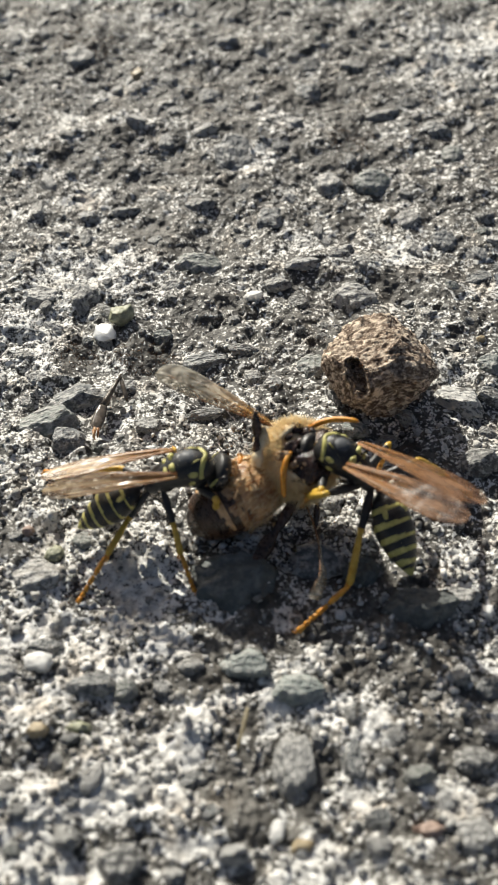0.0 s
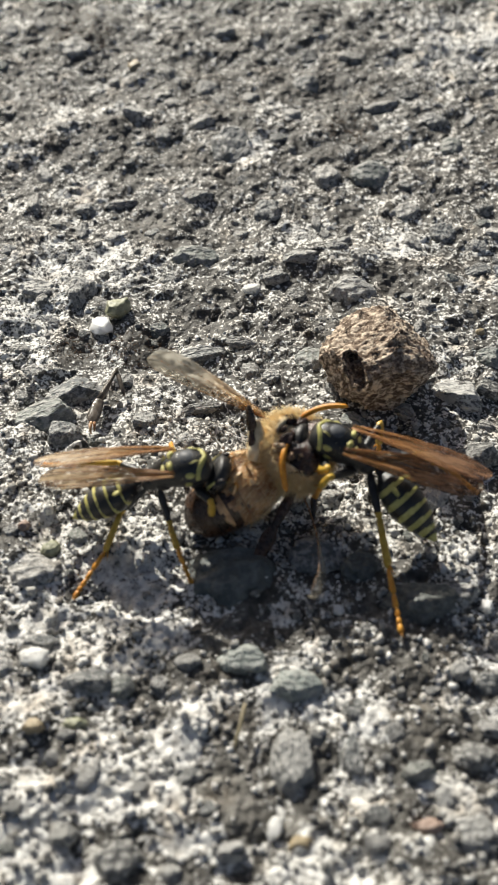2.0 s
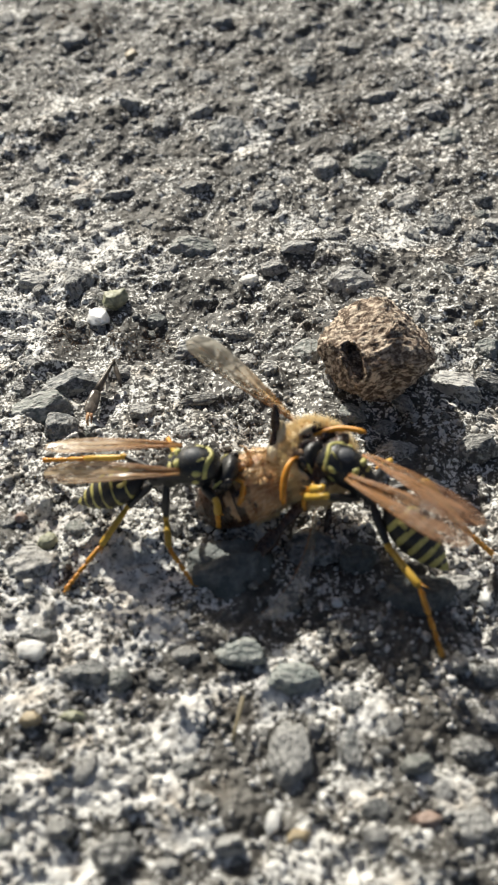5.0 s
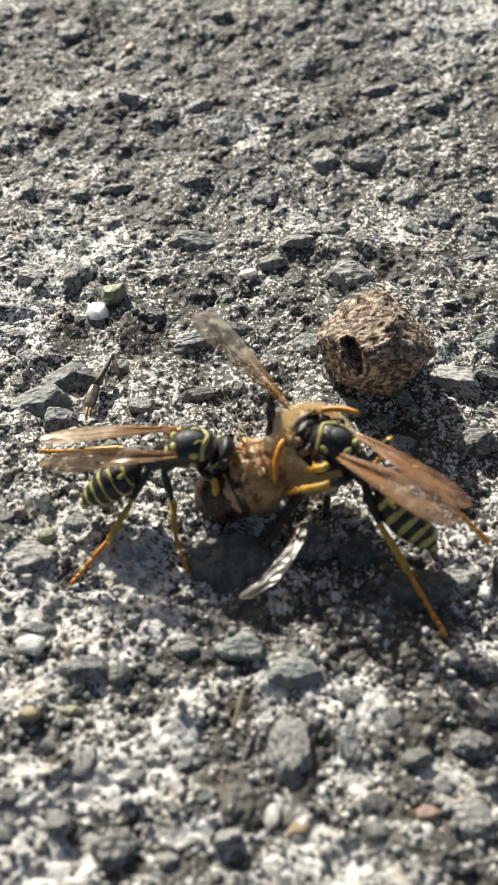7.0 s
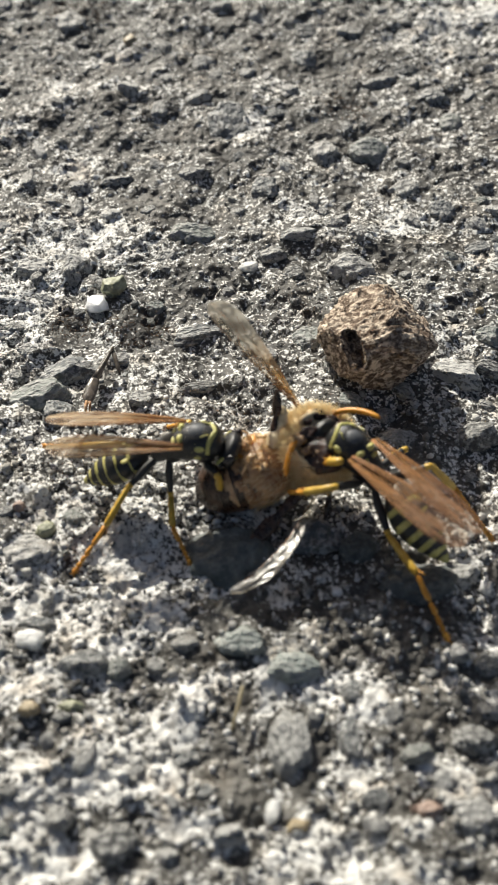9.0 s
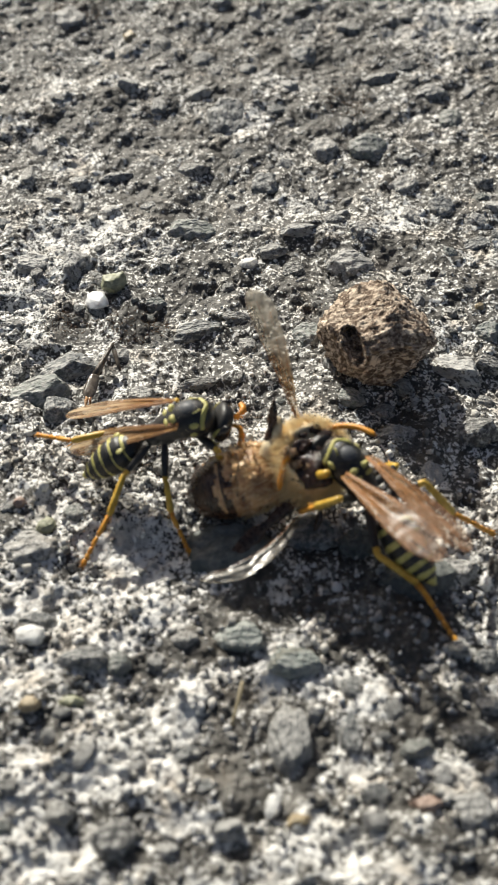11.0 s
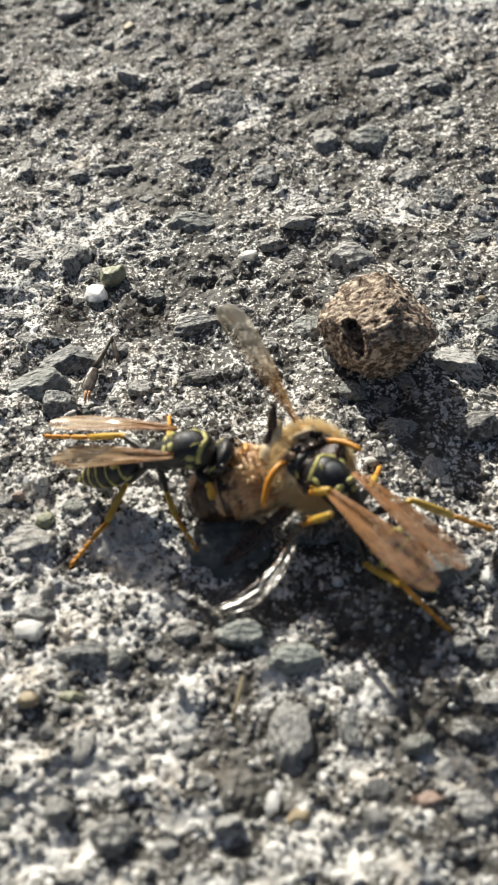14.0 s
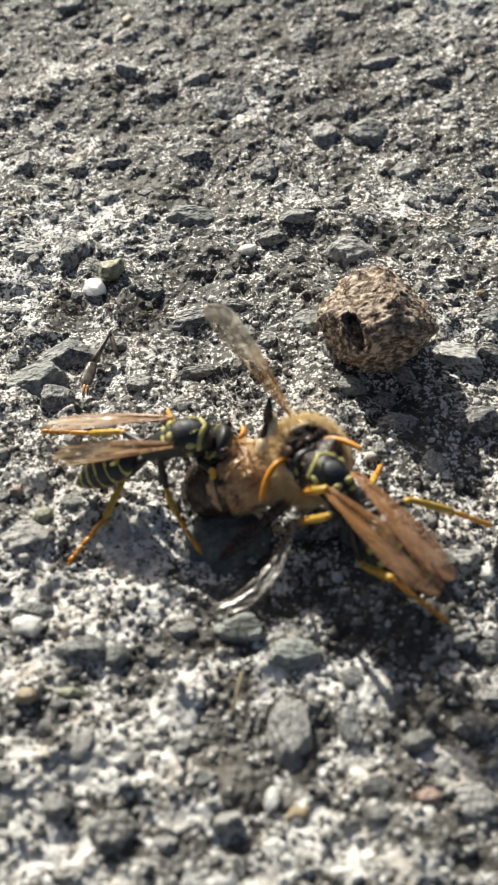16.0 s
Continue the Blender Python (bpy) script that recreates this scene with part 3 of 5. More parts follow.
def folded(u):
    """Outline of a paper wasp's wing, folded lengthwise."""
    w = 0.20 + 0.80 * math.sin(min(1.0, u * 1.15 + 0.05) * math.pi / 2) ** 1.2
    w *= math.sqrt(max(0.0, 1 - max(0, (u - 0.70) / 0.30) ** 2.0)) * 0.97 + 0.03
    return 0.55 * w, -0.45 * w


def open_wing(u):
    """Outline of a spread bee wing."""
    w = 0.16 + 0.84 * math.sin(min(1.0, u * 1.15) * math.pi / 2) ** 1.3
    w *= math.sqrt(max(0.0, 1 - max(0, (u - 0.78) / 0.22) ** 2.4)) * 0.97 + 0.03
    return 0.30 * w + 0.1, -0.70 * w + 0.1


def band(front):
    """Material slots for a ring of the wasp's tail: black with a wavy yellow hind edge."""
    def pick(s, a):
        wave = 0.14 * math.cos(2 * a + 1.57) + 0.14 * abs(math.sin(a * 1.5))
        return 1 if s > front + wave and s < 0.97 else 0
    return pick


BIG = Matrix.Diagonal((0.97, 0.86, 0.90, 1))
TAIL = Vector((-3.15, 0, -0.9))
WING_ROOT = (-0.75, 1.15, 0.75)
HIPS = ((0.4, 0.8, -1.2), (-2.0, 0.8, -1.0), (-3.0, 0.6, -1.0))   # front, middle, hind


def build_wasp(label, feelers, head_at, wing_length, wing_width, tail_size, membrane):
    """A paper wasp. x points ahead, origin in the middle of its thorax; all in mm."""
    wasp = tagged(new("wasp"), label, "wasp", "wasps feeding on the bee")
    # thorax
    keys = [(1.75, 0, -0.35, 0.35, 0.35), (1.62, 0, -0.15, 0.9, 0.75), (1.2, 0, 0.0, 1.28, 1.12), (0.4, 0, 0.0, 1.48, 1.38), (-0.5, 0, -0.05, 1.45, 1.35),
            (-1.2, 0, -0.2, 1.28, 1.14), (-2.0, 0, -0.45, 1.08, 0.95), (-2.8, 0, -0.75, 0.78, 0.68), (-3.4, 0, -0.98, 0.25, 0.25)]
    thorax = part("thorax", loft(smooth_rings(keys, 34), 32), BLACK, wasp, "glossy black thorax", BIG)
    # yellow collar and spots
    def ring_arc(x0, lean, w, h, r, a0, a1, zc=0.0):
        pts = [(x0 + lean * abs(math.cos(radians(a))), w * math.cos(radians(a)), zc + h * math.sin(radians(a))) for a in np.linspace(a0, a1, 22)]
        return tube(pts, [r * (0.35 + 0.65 * abs(math.cos(math.pi * (k + 0.6) / 22.2)) ** 0.5) * (0.4 if k in (0, 21) else 1) for k in range(22)], 10)
    part("collar_stripe", ring_arc(1.40, -0.66, 1.17, 1.02, 0.30, -8, 188), YELLOW, thorax, "thick yellow collar")
    part("scutum", egg(0.1, 0, 0.66, 0.92, 0.92, 0.82, 4), MATT_BLACK, thorax, "matt black dome of the back")
    for s in (-1, 1):
        part("scutum_streak", tube(bezier((1.0, s * 0.5, 1.22), (0.75, s * 0.62, 1.38), (0.4, s * 0.78, 1.22), 8), [0.02, 0.05, 0.06, 0.06, 0.06, 0.05, 0.04, 0.02], 8), YELLOW, thorax)
        part("scutellum_spot", egg(-1.02, s * 0.52, 0.90, 0.24, 0.42, 0.27, 3, 0.3, s), YELLOW, thorax)
        part("rear_spot", egg(-1.52, s * 0.42, 0.54, 0.18, 0.48, 0.24, 3, 0.2, s), YELLOW, thorax)
        part("tegula", egg(0.30, s * 1.26, 0.50, 0.36, 0.24, 0.26, 3), YELLOW, thorax)
        part("side_spot", egg(0.1, s * 1.42, -0.22, 0.28, 0.10, 0.26, 3, 0.25, s), YELLOW, thorax)
        part("hind_streak", egg(-1.78, s * 0.5, -0.05, 0.12, 0.13, 0.48, 3, 0.2, s), YELLOW, thorax)
    part("fuzz", hairs(on_egg((0, 0, 0), (1.75, 1.45, 1.35)), 420, 0.16, 0.008, 3), FUR, thorax, "fine pale down", kind="stuff")
    for hx, hy, hz in HIPS:
        for s in (-1, 1):
            part("coxa", egg(hx * 0.92 + 0.1, s * hy * 0.9, hz + 0.22, 0.62, 0.46, 0.58, 3), BLACK, thorax)
    # head
    head = part("head", loft(smooth_rings([(0.62, 0, -0.35, 0.2, 0.3), (0.6, 0, -0.3, 0.85, 0.95), (0.4, 0, -0.2, 1.28, 1.25), (0.0, 0, -0.1, 1.42, 1.28), (-0.35, 0, 0, 1.15, 1.05), (-0.55, 0, 0, 0.4, 0.4)], 22), 30),
                BLACK, wasp, "broad black head", head_at @ BIG)
    for s in (-1, 1):
        part("eye", egg(0.12, s * 1.18, 0.05, 0.42, 0.38, 0.92, 4), EYE, head, "dark kidney-shaped eye")
        part("brow_spot", egg(0.60, s * 0.45, 0.25, 0.10, 0.32, 0.09, 3), YELLOW, head)
        part("cheek_stripe", egg(-0.28, s * 1.22, -0.1, 0.13, 0.12, 0.55, 3), YELLOW, head)
        part("mandible", tube([(0.35, s * 0.62, -1.05), (0.52, s * 0.6, -1.45), (0.5, s * 0.25, -1.75), (0.48, s * 0.06, -1.8)], [0.2, 0.24, 0.17, 0.05], 8), YELLOW, head)
        elbow, *far_end = feelers[0 if s > 0 else 1]
        scape = [(0.62, s * 0.28, 0.15), (0.1 + elbow[0] / 2, s * 0.1 + elbow[1] / 2, 0.1 + elbow[2] / 2), elbow]
        bend_ = bezier(elbow, *far_end, 16)
        part("antenna", tube(scape + bend_[1:], [0.10, 0.13, 0.12] + [0.13 + 0.10 * math.sin(math.pi * (k + 3) / 20) for k in range(14)] + [0.08], 8), ANTENNA, head, "orange feeler")
    part("clypeus", egg(0.56, 0, -0.62, 0.18, 0.48, 0.42, 3), YELLOW, head, "yellow face plate")
    # tail: a waist and six overlapping rings
    abdomen = part("abdomen", tube([(0, 0, 0), (-0.3, 0, 0.02), (-0.75, 0, 0.1)], [0.2, 0.24, 0.36], 12), BLACK, wasp, "black and yellow banded tail", at(*TAIL) @ Matrix.Diagonal(tail_size))
    prof = [(-0.55, 0.38), (-1.15, 1.02), (-2.2, 1.52), (-3.3, 1.58), (-4.3, 1.36), (-5.2, 1.0), (-5.95, 0.55), (-6.5, 0.12)]
    px, pr = np.array([-p[0] for p in prof]), np.array([p[1] for p in prof])
    edges = [0.55, 1.95, 3.05, 4.05, 4.95, 5.75, 6.5]
    for k in range(6):
        a, b = edges[k] - (0.18 if k else 0), edges[k + 1]
        rings = []
        for q in range(13):
            x = a + (b - a) * q / 12
            r = float(np.interp(x, px, pr)) + 0.05 * (q / 12) - 0.04
            if q in (0, 12):
                r *= 0.9
            rings.append((-x, 0, -0.02 * x * x * 0.5, r, r * 0.92))
        part("tail_ring", loft(rings, 40, mat=band((0.65, 0.63, 0.60, 0.57, 0.54, 0.40)[k])), [BLACK, YELLOW], abdomen)
    part("fuzz", hairs(on_egg((-3.2, 0, -0.1), (2.8, 1.45, 1.4)), 260, 0.12, 0.007, 8), FUR, abdomen, "fine pale down", kind="stuff")
    for s in (-1, 1):
        part("tail_spot", egg(-2.1, s * 0.85, 1.02, 0.34, 0.26, 0.13, 3, 0.2, s), YELLOW, abdomen)
    # wings folded lengthwise, a little apart
    wings = []
    for s in (1, -1):
        bm, mid = wing_blade(wing_length, wing_width, 0.05, 3 + s, folded, bow=0.2, nu=70, nv=13, ripple=0.03)
        if s < 0:
            bmesh.ops.scale(bm, vec=(1, -1, 1), verts=bm.verts)
            bmesh.ops.reverse_faces(bm, faces=bm.faces)
            mid = [[Vector((p.x, -p.y, p.z)) for p in row] for row in mid]
        w = part("wing", bm, membrane, wasp, "amber translucent folded wing")
        for line in ((0.02, 0.03, 0, 0.93), (0.10, 0.14, 0, 0.8), (0.3, 0.22, 0, 0.85), (0.5, 0.6, 0.05, 0.9), (0.72, 0.85, 0.1, 0.85), (0.95, 0.95, 0.05, 0.8)):
            part("vein", veins_on(mid, [line], 0.045), WING_VEIN, w)
        wings.append(w)
    return wasp, head, abdomen, wings


NECK = Vector((0.42, -0.42, 0.80)).normalized()


BEE_LEGS = (aim((-1.2, -1.9, -0.9), (-6.5, -4.9, -1.7), (0.3, -0.6, 0.7)), aim((-2.4, 0.4, 1.7), (-1.4, 1.6, 3.5)), aim((-2.7, 0.0, 1.7), (-1.5, 1.1, 2.7)),
            aim((0.5, -1.2, -1.8), (-0.6, -2.4, -3.4)), aim((0.2, 1.6, -1.5), (-0.6, 3.4, -2.6)))


def build_bee():
    """The honeybee that is being eaten: headless, x points to the torn neck, origin in the thorax."""
    bee = tagged(new("bee"), "dead tan furry honeybee without head, torn open", "bee")
    bm = egg(0, 0, 0, 2.6, 2.75, 2.6, 5, 0.06, 3)
    for v in bm.verts:
        k = min(max((v.co.normalized().dot(NECK) - 0.64 + 0.16 * noise.noise(v.co * 0.9)) / 0.14, 0), 1)
        v.co -= NECK * 0.75 * k * k * (3 - 2 * k)
    thorax = part("thorax", bm, BEE_TAN, bee, "tan furry thorax")
    part("fur", hairs(on_egg((0, 0, 0), (2.55, 2.7, 2.55), lambda n: n.dot(NECK) < 0.68 + 0.14 * noise.noise(n * 2.3)), 9000, 0.72, 0.017, 21, (-0.2, 0, 0.1)), FUR, thorax, "dense tan fur", kind="stuff")
    c = NECK * 1.15
    neck = part("torn_neck", egg(c.x, c.y, c.z, 1.95, 1.95, 1.05, 4, 0.5, 4), FLESH, bee, "dark wet flesh of the torn neck")
    side = NECK.orthogonal().normalized()
    across = NECK.cross(side)
    for k in range(17):
        a = k * 2.4
        r_out = 0.47 * math.sqrt(k + 0.3)
        q = NECK * (2.0 - 0.16 * r_out * r_out + 0.12 * ((k * 7) % 5 - 2)) + (side * math.cos(a) + across * math.sin(a)) * r_out
        r = (0.46, 0.32, 0.40, 0.27, 0.36, 0.22)[k % 6]
        part("shred", egg(q.x, q.y, q.z, r * 1.3, r, r * 0.9, 3, 0.7, 11 + k), (FLESH, FLESH, BEE_DARK, FLESH, SINEW)[k % 5], neck, "wet shred of flesh")
    # abdomen of overlapping rings, brown with dark hind parts
    abdomen = part("abdomen", tube([(-1.7, 0, -0.1), (-2.1, 0, -0.15), (-2.5, 0, -0.2)], [0.7, 0.55, 0.9], 16), BEE_DARK, bee, "brown ringed tail", Matrix.Diagonal((1.06, 1.08, 1.05, 1)))
    px, pr = np.array([1.6, 2.1, 3.1, 4.3, 5.5, 6.6, 7.5, 8.1]), np.array([0.8, 1.7, 2.15, 2.25, 2.15, 1.9, 1.4, 0.5])
    edges = [1.6, 3.2, 4.45, 5.6, 6.6, 7.4, 8.1]
    for k in range(6):
        a, b = edges[k] - (0.2 if k else 0), edges[k + 1]
        rings = []
        for q in range(12):
            x = a + (b - a) * q / 11
            r = (float(np.interp(x, px, pr)) + 0.06 * q / 11 - 0.05) * (0.92 if q in (0, 11) else 1)
            rings.append((-x, 0, -0.2 - 0.012 * (x - 2) ** 2, r, r * 0.94))
        cut = (1.3, 0.95, 0.6, 0.25, -0.1, -0.5)[k]
        part("tail_ring", loft(rings, 36, mat=lambda s, ang, c=cut: 1 if s > c + 0.8 * noise.noise(Vector((math.cos(ang) * 2.6, math.sin(ang) * 2.6, s * 2 + c * 3))) else 0), [BEE_SKIN, BEE_DARK], abdomen)
    def belly(rng):
        x, a = 1.7 + 3.0 * rng.random() ** 2.2, rng.uniform(0, 2 * math.pi)
        r = float(np.interp(x, px, pr))
        n = Vector((-0.5, math.cos(a), math.sin(a))).normalized()
        return Vector((-x, r * math.cos(a), -0.2 - 0.012 * (x - 2) ** 2 + r * 0.94 * math.sin(a))), n
    part("fur", hairs(belly, 2000, 0.55, 0.013, 33, (-0.9, 0, 0)), FUR, abdomen, "short tan hair", kind="stuff")
    # cream and orange bits torn from its back where it is bitten
    rng = random.Random(8)
    for k in range(20):
        x, a = rng.uniform(2.6, 5.6), radians(rng.uniform(55, 125))
        r = float(np.interp(x, px, pr)) * 1.03
        q = Vector((-x, r * math.cos(a), -0.2 - 0.012 * (x - 2) ** 2 + r * 0.94 * math.sin(a)))
        if k % 3 == 0:
            part("torn_bit", egg(q.x, q.y, q.z, rng.uniform(0.25, 0.5), rng.uniform(0.15, 0.28), rng.uniform(0.10, 0.18), 3, 0.8, 60 + k), TORN, abdomen, "wet cream-coloured torn bit")
        else:
            end = q + Vector((rng.uniform(-0.6, 0.6), rng.uniform(-0.5, 0.5), rng.uniform(0.5, 1.0)))
            part("torn_strand", tube(bezier(q, (q + end) / 2 + Vector((0.3, 0.1, 0.2)), end, 6), [0.10, 0.10, 0.08, 0.07, 0.05, 0.02], 6), TORN, abdomen, "frayed orange strand")
    wings = []
    for s in (1, -1):
        bm, mid = wing_blade(9.4, 1.8 if s > 0 else 1.25, 0.07 if s > 0 else 0.06, 14 + s, open_wing, bow=0.45 if s > 0 else 0.6, ripple=0.2, nu=48, nv=15, curl=0.0 if s > 0 else 3.4)
        if s < 0:
            bmesh.ops.scale(bm, vec=(1, -1, 1), verts=bm.verts)
            bmesh.ops.reverse_faces(bm, faces=bm.faces)
            mid = [[Vector((p.x, -p.y, p.z)) for p in row] for row in mid]
        w = part("wing", bm, WING_SMOKY if s > 0 else WING_CLEAR, bee, "crumpled smoky wing with amber root" if s > 0 else "crumpled glassy transparent wing")
        for line in ((0.02, 0.02, 0, 0.95), (0.12, 0.05, 0, 0.6), (0.2, 0.45, 0, 0.9), (0.35, 0.75, 0.05, 0.8), (0.6, 0.95, 0.1, 0.6), (0.05, 0.4, 0.4, 0.55), (0.1, 0.5, 0.62, 0.75))[:7 if s > 0 else 2]:
            part("vein", veins_on(mid, [line], 0.03), WING_VEIN, w)
        wings.append(w)
    legs = []
    for k, (size, wide) in enumerate(((6.3, 0.55), (3.5, 0.38), (2.8, 0.62), (3.2, 0.26), (3.6, 0.26))):
        keys = [(0, 0, 0, wide * 0.5, 0.16), (0.25 * size, 0, 0.06, wide * 0.75, 0.2), (0.45 * size, 0, 0, wide * 0.5, 0.15), (0.6 * size, 0, -0.05, wide, 0.18), (0.8 * size, 0, 0, wide * 0.8, 0.15), (size, 0, 0.1, wide * 0.3, 0.08)]
        legs.append(part("leg", loft(smooth_rings(keys, 26), 14), BEE_TAN if k == 2 else BEE_DARK, bee, "tan limp leg" if k == 2 else "dark limp leg", BEE_LEGS[k]))
    return bee, abdomen, wings, legs


wasp_a, head_a, tail_a, wings_a = build_wasp("black and yellow paper wasp biting the bee's tail", (((1.1, 0.6, 0.65), (1.4, 1.1, 0.9), (1.1, 1.6, 0.6)), ((1.1, -0.6, 0.65), (2.0, -1.6, 0.0), (1.6, -1.9, -2.8))), at(1.9, -0.02, -0.9, 0, 40, -8) @ Matrix.Diagonal((1.05, 1.1, 1.1, 1)), 9.2, 1.75, (0.84, 0.82, 0.80, 1), WING_GOLD_SHEEN)
wasp_b, head_b, tail_b, wings_b = build_wasp("black and yellow paper wasp biting the bee's torn neck", (((0.5, 1.4, 0.95), (0.6, 2.9, 1.2), (0.55, 4.2, -1.1)), ((0.9, -1.1, 0.65), (-0.5, -2.8, 1.2), (-2.8, -2.9, 0.4))), at(1.9, 0.1, -0.95, 0, 38, 0) @ Matrix.Diagonal((1.0, 1.02, 1.02, 1)), 9.7, 2.3, (0.98, 0.88, 0.88, 1), WING_AMBER)
# lengths of thigh, shin and foot: front, middle, hind
LEGS_A = ((1.8, 1.5, 1.7), (2.5, 2.1, 2.9), (2.6, 2.9, 3.7))
LEGS_B = ((2.3, 1.15, 1.7), (3.0, 2.1, 2.6), (3.0, 3.4, 4.6))


def build_legs(wasp, sizes, stout):
    return {(k, s): build_leg(wasp, *sizes[k], (0.27, 0.24, 0.245)[k] * stout) for k in range(3) for s in (1, -1)}


legs_a, legs_b = build_legs(wasp_a, LEGS_A, 0.95), build_legs(wasp_b, LEGS_B, 1.08)
bee, bee_tail, bee_wings, bee_legs = build_bee()


# ---- the clod, loose pebbles and scraps ----
def build_clod():
    """A lump of dry earth: uneven, faceted, with a deep hole in its side."""
    bm = bmesh.new()
    bmesh.ops.create_icosphere(bm, subdivisions=6, radius=1)
    rng = random.Random(4)
    cuts = [(Vector(v).normalized(), d) for v, d in (((0.08, -1, -0.22), 0.70), ((0.75, -0.75, -0.25), 0.76), ((-0.5, 0.08, 0.9), 0.64), ((0.55, 0.1, 0.85), 0.70), ((-0.8, 0.3, 0.6), 0.78), ((0.8, 0.2, 0.7), 0.66), ((-1, -0.3, -0.15), 0.74), ((0.9, 0.1, -0.6), 0.74), ((-0.5, -0.5, -0.7), 0.80))]
    mouth, inward = Vector((-2.25, -1.84, 1.00)), Vector((-0.25, -0.72, 0.62)).normalized()
    for v in bm.verts:
        n = v.co.normalized()
        p = n.copy()
        for c, d in cuts:
            k = p.dot(c) - d
            if k > 0:
                p -= c * k * 0.92
        q = n * 2.2
        k = 1 + 0.08 * noise.noise(q) + 0.05 * noise.noise(q * 2.3 + Vector((5, 1, 2)))
        k += 0.045 * noise.noise(Vector((q.x * 3, q.y * 7, q.z * 5)) + Vector((2, 8, 1))) + 0.05 * noise.noise(q * 9) + 0.03 * noise.noise(q * 20)
        flake = noise.noise(Vector((q.x * 1.5 + q.z, q.y * 6, q.z * 5 - q.x * 1.2)) + Vector((1, 4, 9)))
        k += 0.03 * (math.floor(flake * 7) / 7 + 0.4 * flake)
        v.co = Vector((p.x * 4.75, p.y * 4.2, p.z * 4.25)) * k
        off = v.co - mouth
        off -= inward * off.dot(inward)
        wide = math.sqrt(((off.x + off.z * 0.35) / 0.85) ** 2 + (off.z * 1.3 / 1.45) ** 2) + 0.22 * noise.noise(q * 4)
        if n.dot(inward) > 0.1 and wide < 1.25:
            s = min(max((1.0 - wide) / 0.45, 0), 1)
            v.co -= inward * (1.7 * s * s * (3 - 2 * s) - 0.35 * math.exp(-((wide - 1.05) / 0.12) ** 2))
    ob = part("earth_clod", bm, CLOD, None)
    ob.matrix_basis = at(9.8, 4.85, 2.85, 0, 4, 6) @ Matrix.Diagonal((0.95, 0.95, 0.97, 1))
    # dry flakes that lift off its top and sides
    flake = rock_mesh("flake", 71, 2, 0.35, 5, CLOD)
    spots = [v for v in ob.data.vertices if v.normal.dot(Vector((-0.3, 0.0, 0.95))) > 0.35 and v.co.z > 0]
    for k in range(26):
        v = rng.choice(spots)
        piece = new("flake", flake)
        piece.parent = ob
        size = rng.uniform(0.16, 0.34)
        lie = v.normal.to_track_quat("Z", "X").to_matrix().to_4x4()
        piece.matrix_basis = Matrix.Translation(v.co) @ lie @ pose(0, 0, 0, rng.uniform(-18, 18), rng.uniform(-18, 18), rng.uniform(0, 360)) @ Matrix.Diagonal((size * 2.2, size, size * 0.3, 1))
    return tagged(ob, "rough brown lump of dry earth with a hole", "earth clod")


build_clod()


def pebble(x, y, w, d, h, turn, material, label, k=0, lift=0.0, facets=7):
    """A loose pebble that lies on the ground."""
    ob = new("pebble", rock_mesh("pebble", 40 + k * 7, 4, 1.0, facets, material))
    z = float(height(x, y)) + h * 0.30 + lift
    ob.matrix_basis = at(x, y, z, 0, 0, turn) @ Matrix.Diagonal((w / 2, d / 2, h / 2, 1))
    return tagged(ob, label, "pebble", "loose pebbles")


pebble(-11.4, 11.6, 2.1, 1.9, 1.0, 10, WHITE_QUARTZ, "angular bright white quartz pebble beside an olive one", 1, 0.15)
pebble(-10.2, 13.2, 2.1, 1.8, 1.7, 25, OLIVE_STONE, "rounded olive green pebble beside a white one", 2, 0.15, 3)
pebble(-13.3, -10.1, 1.4, 1.3, 0.9, 0, OLIVE_STONE, "small round flat olive pebble", 3)
pebble(-15.2, -8.4, 0.95, 0.9, 0.8, 0, PINK_STONE, "tiny pinkish brown pebble", 4)
pebble(-13.4, -18.7, 2.0, 1.6, 1.1, 0, CHIP, "off-white quartz pebble bedded in cement", 5)
pebble(1.7, -29.8, 1.05, 1.9, 1.0, -10, CHIP, "long off-white pebble bedded in cement", 6)
pebble(15.8, -14.5, 1.0, 1.2, 1.0, 0, CHIP, "small off-white pebble on the cement", 7)
pebble(0.4, 15.6, 1.75, 1.1, 0.9, 20, CHIP, "off-white quartz chip bedded in cement", 8)
pebble(18.3, 10.6, 0.8, 0.7, 0.7, 0, AMBER_STONE, "tiny amber pebble on dark cement", 9)


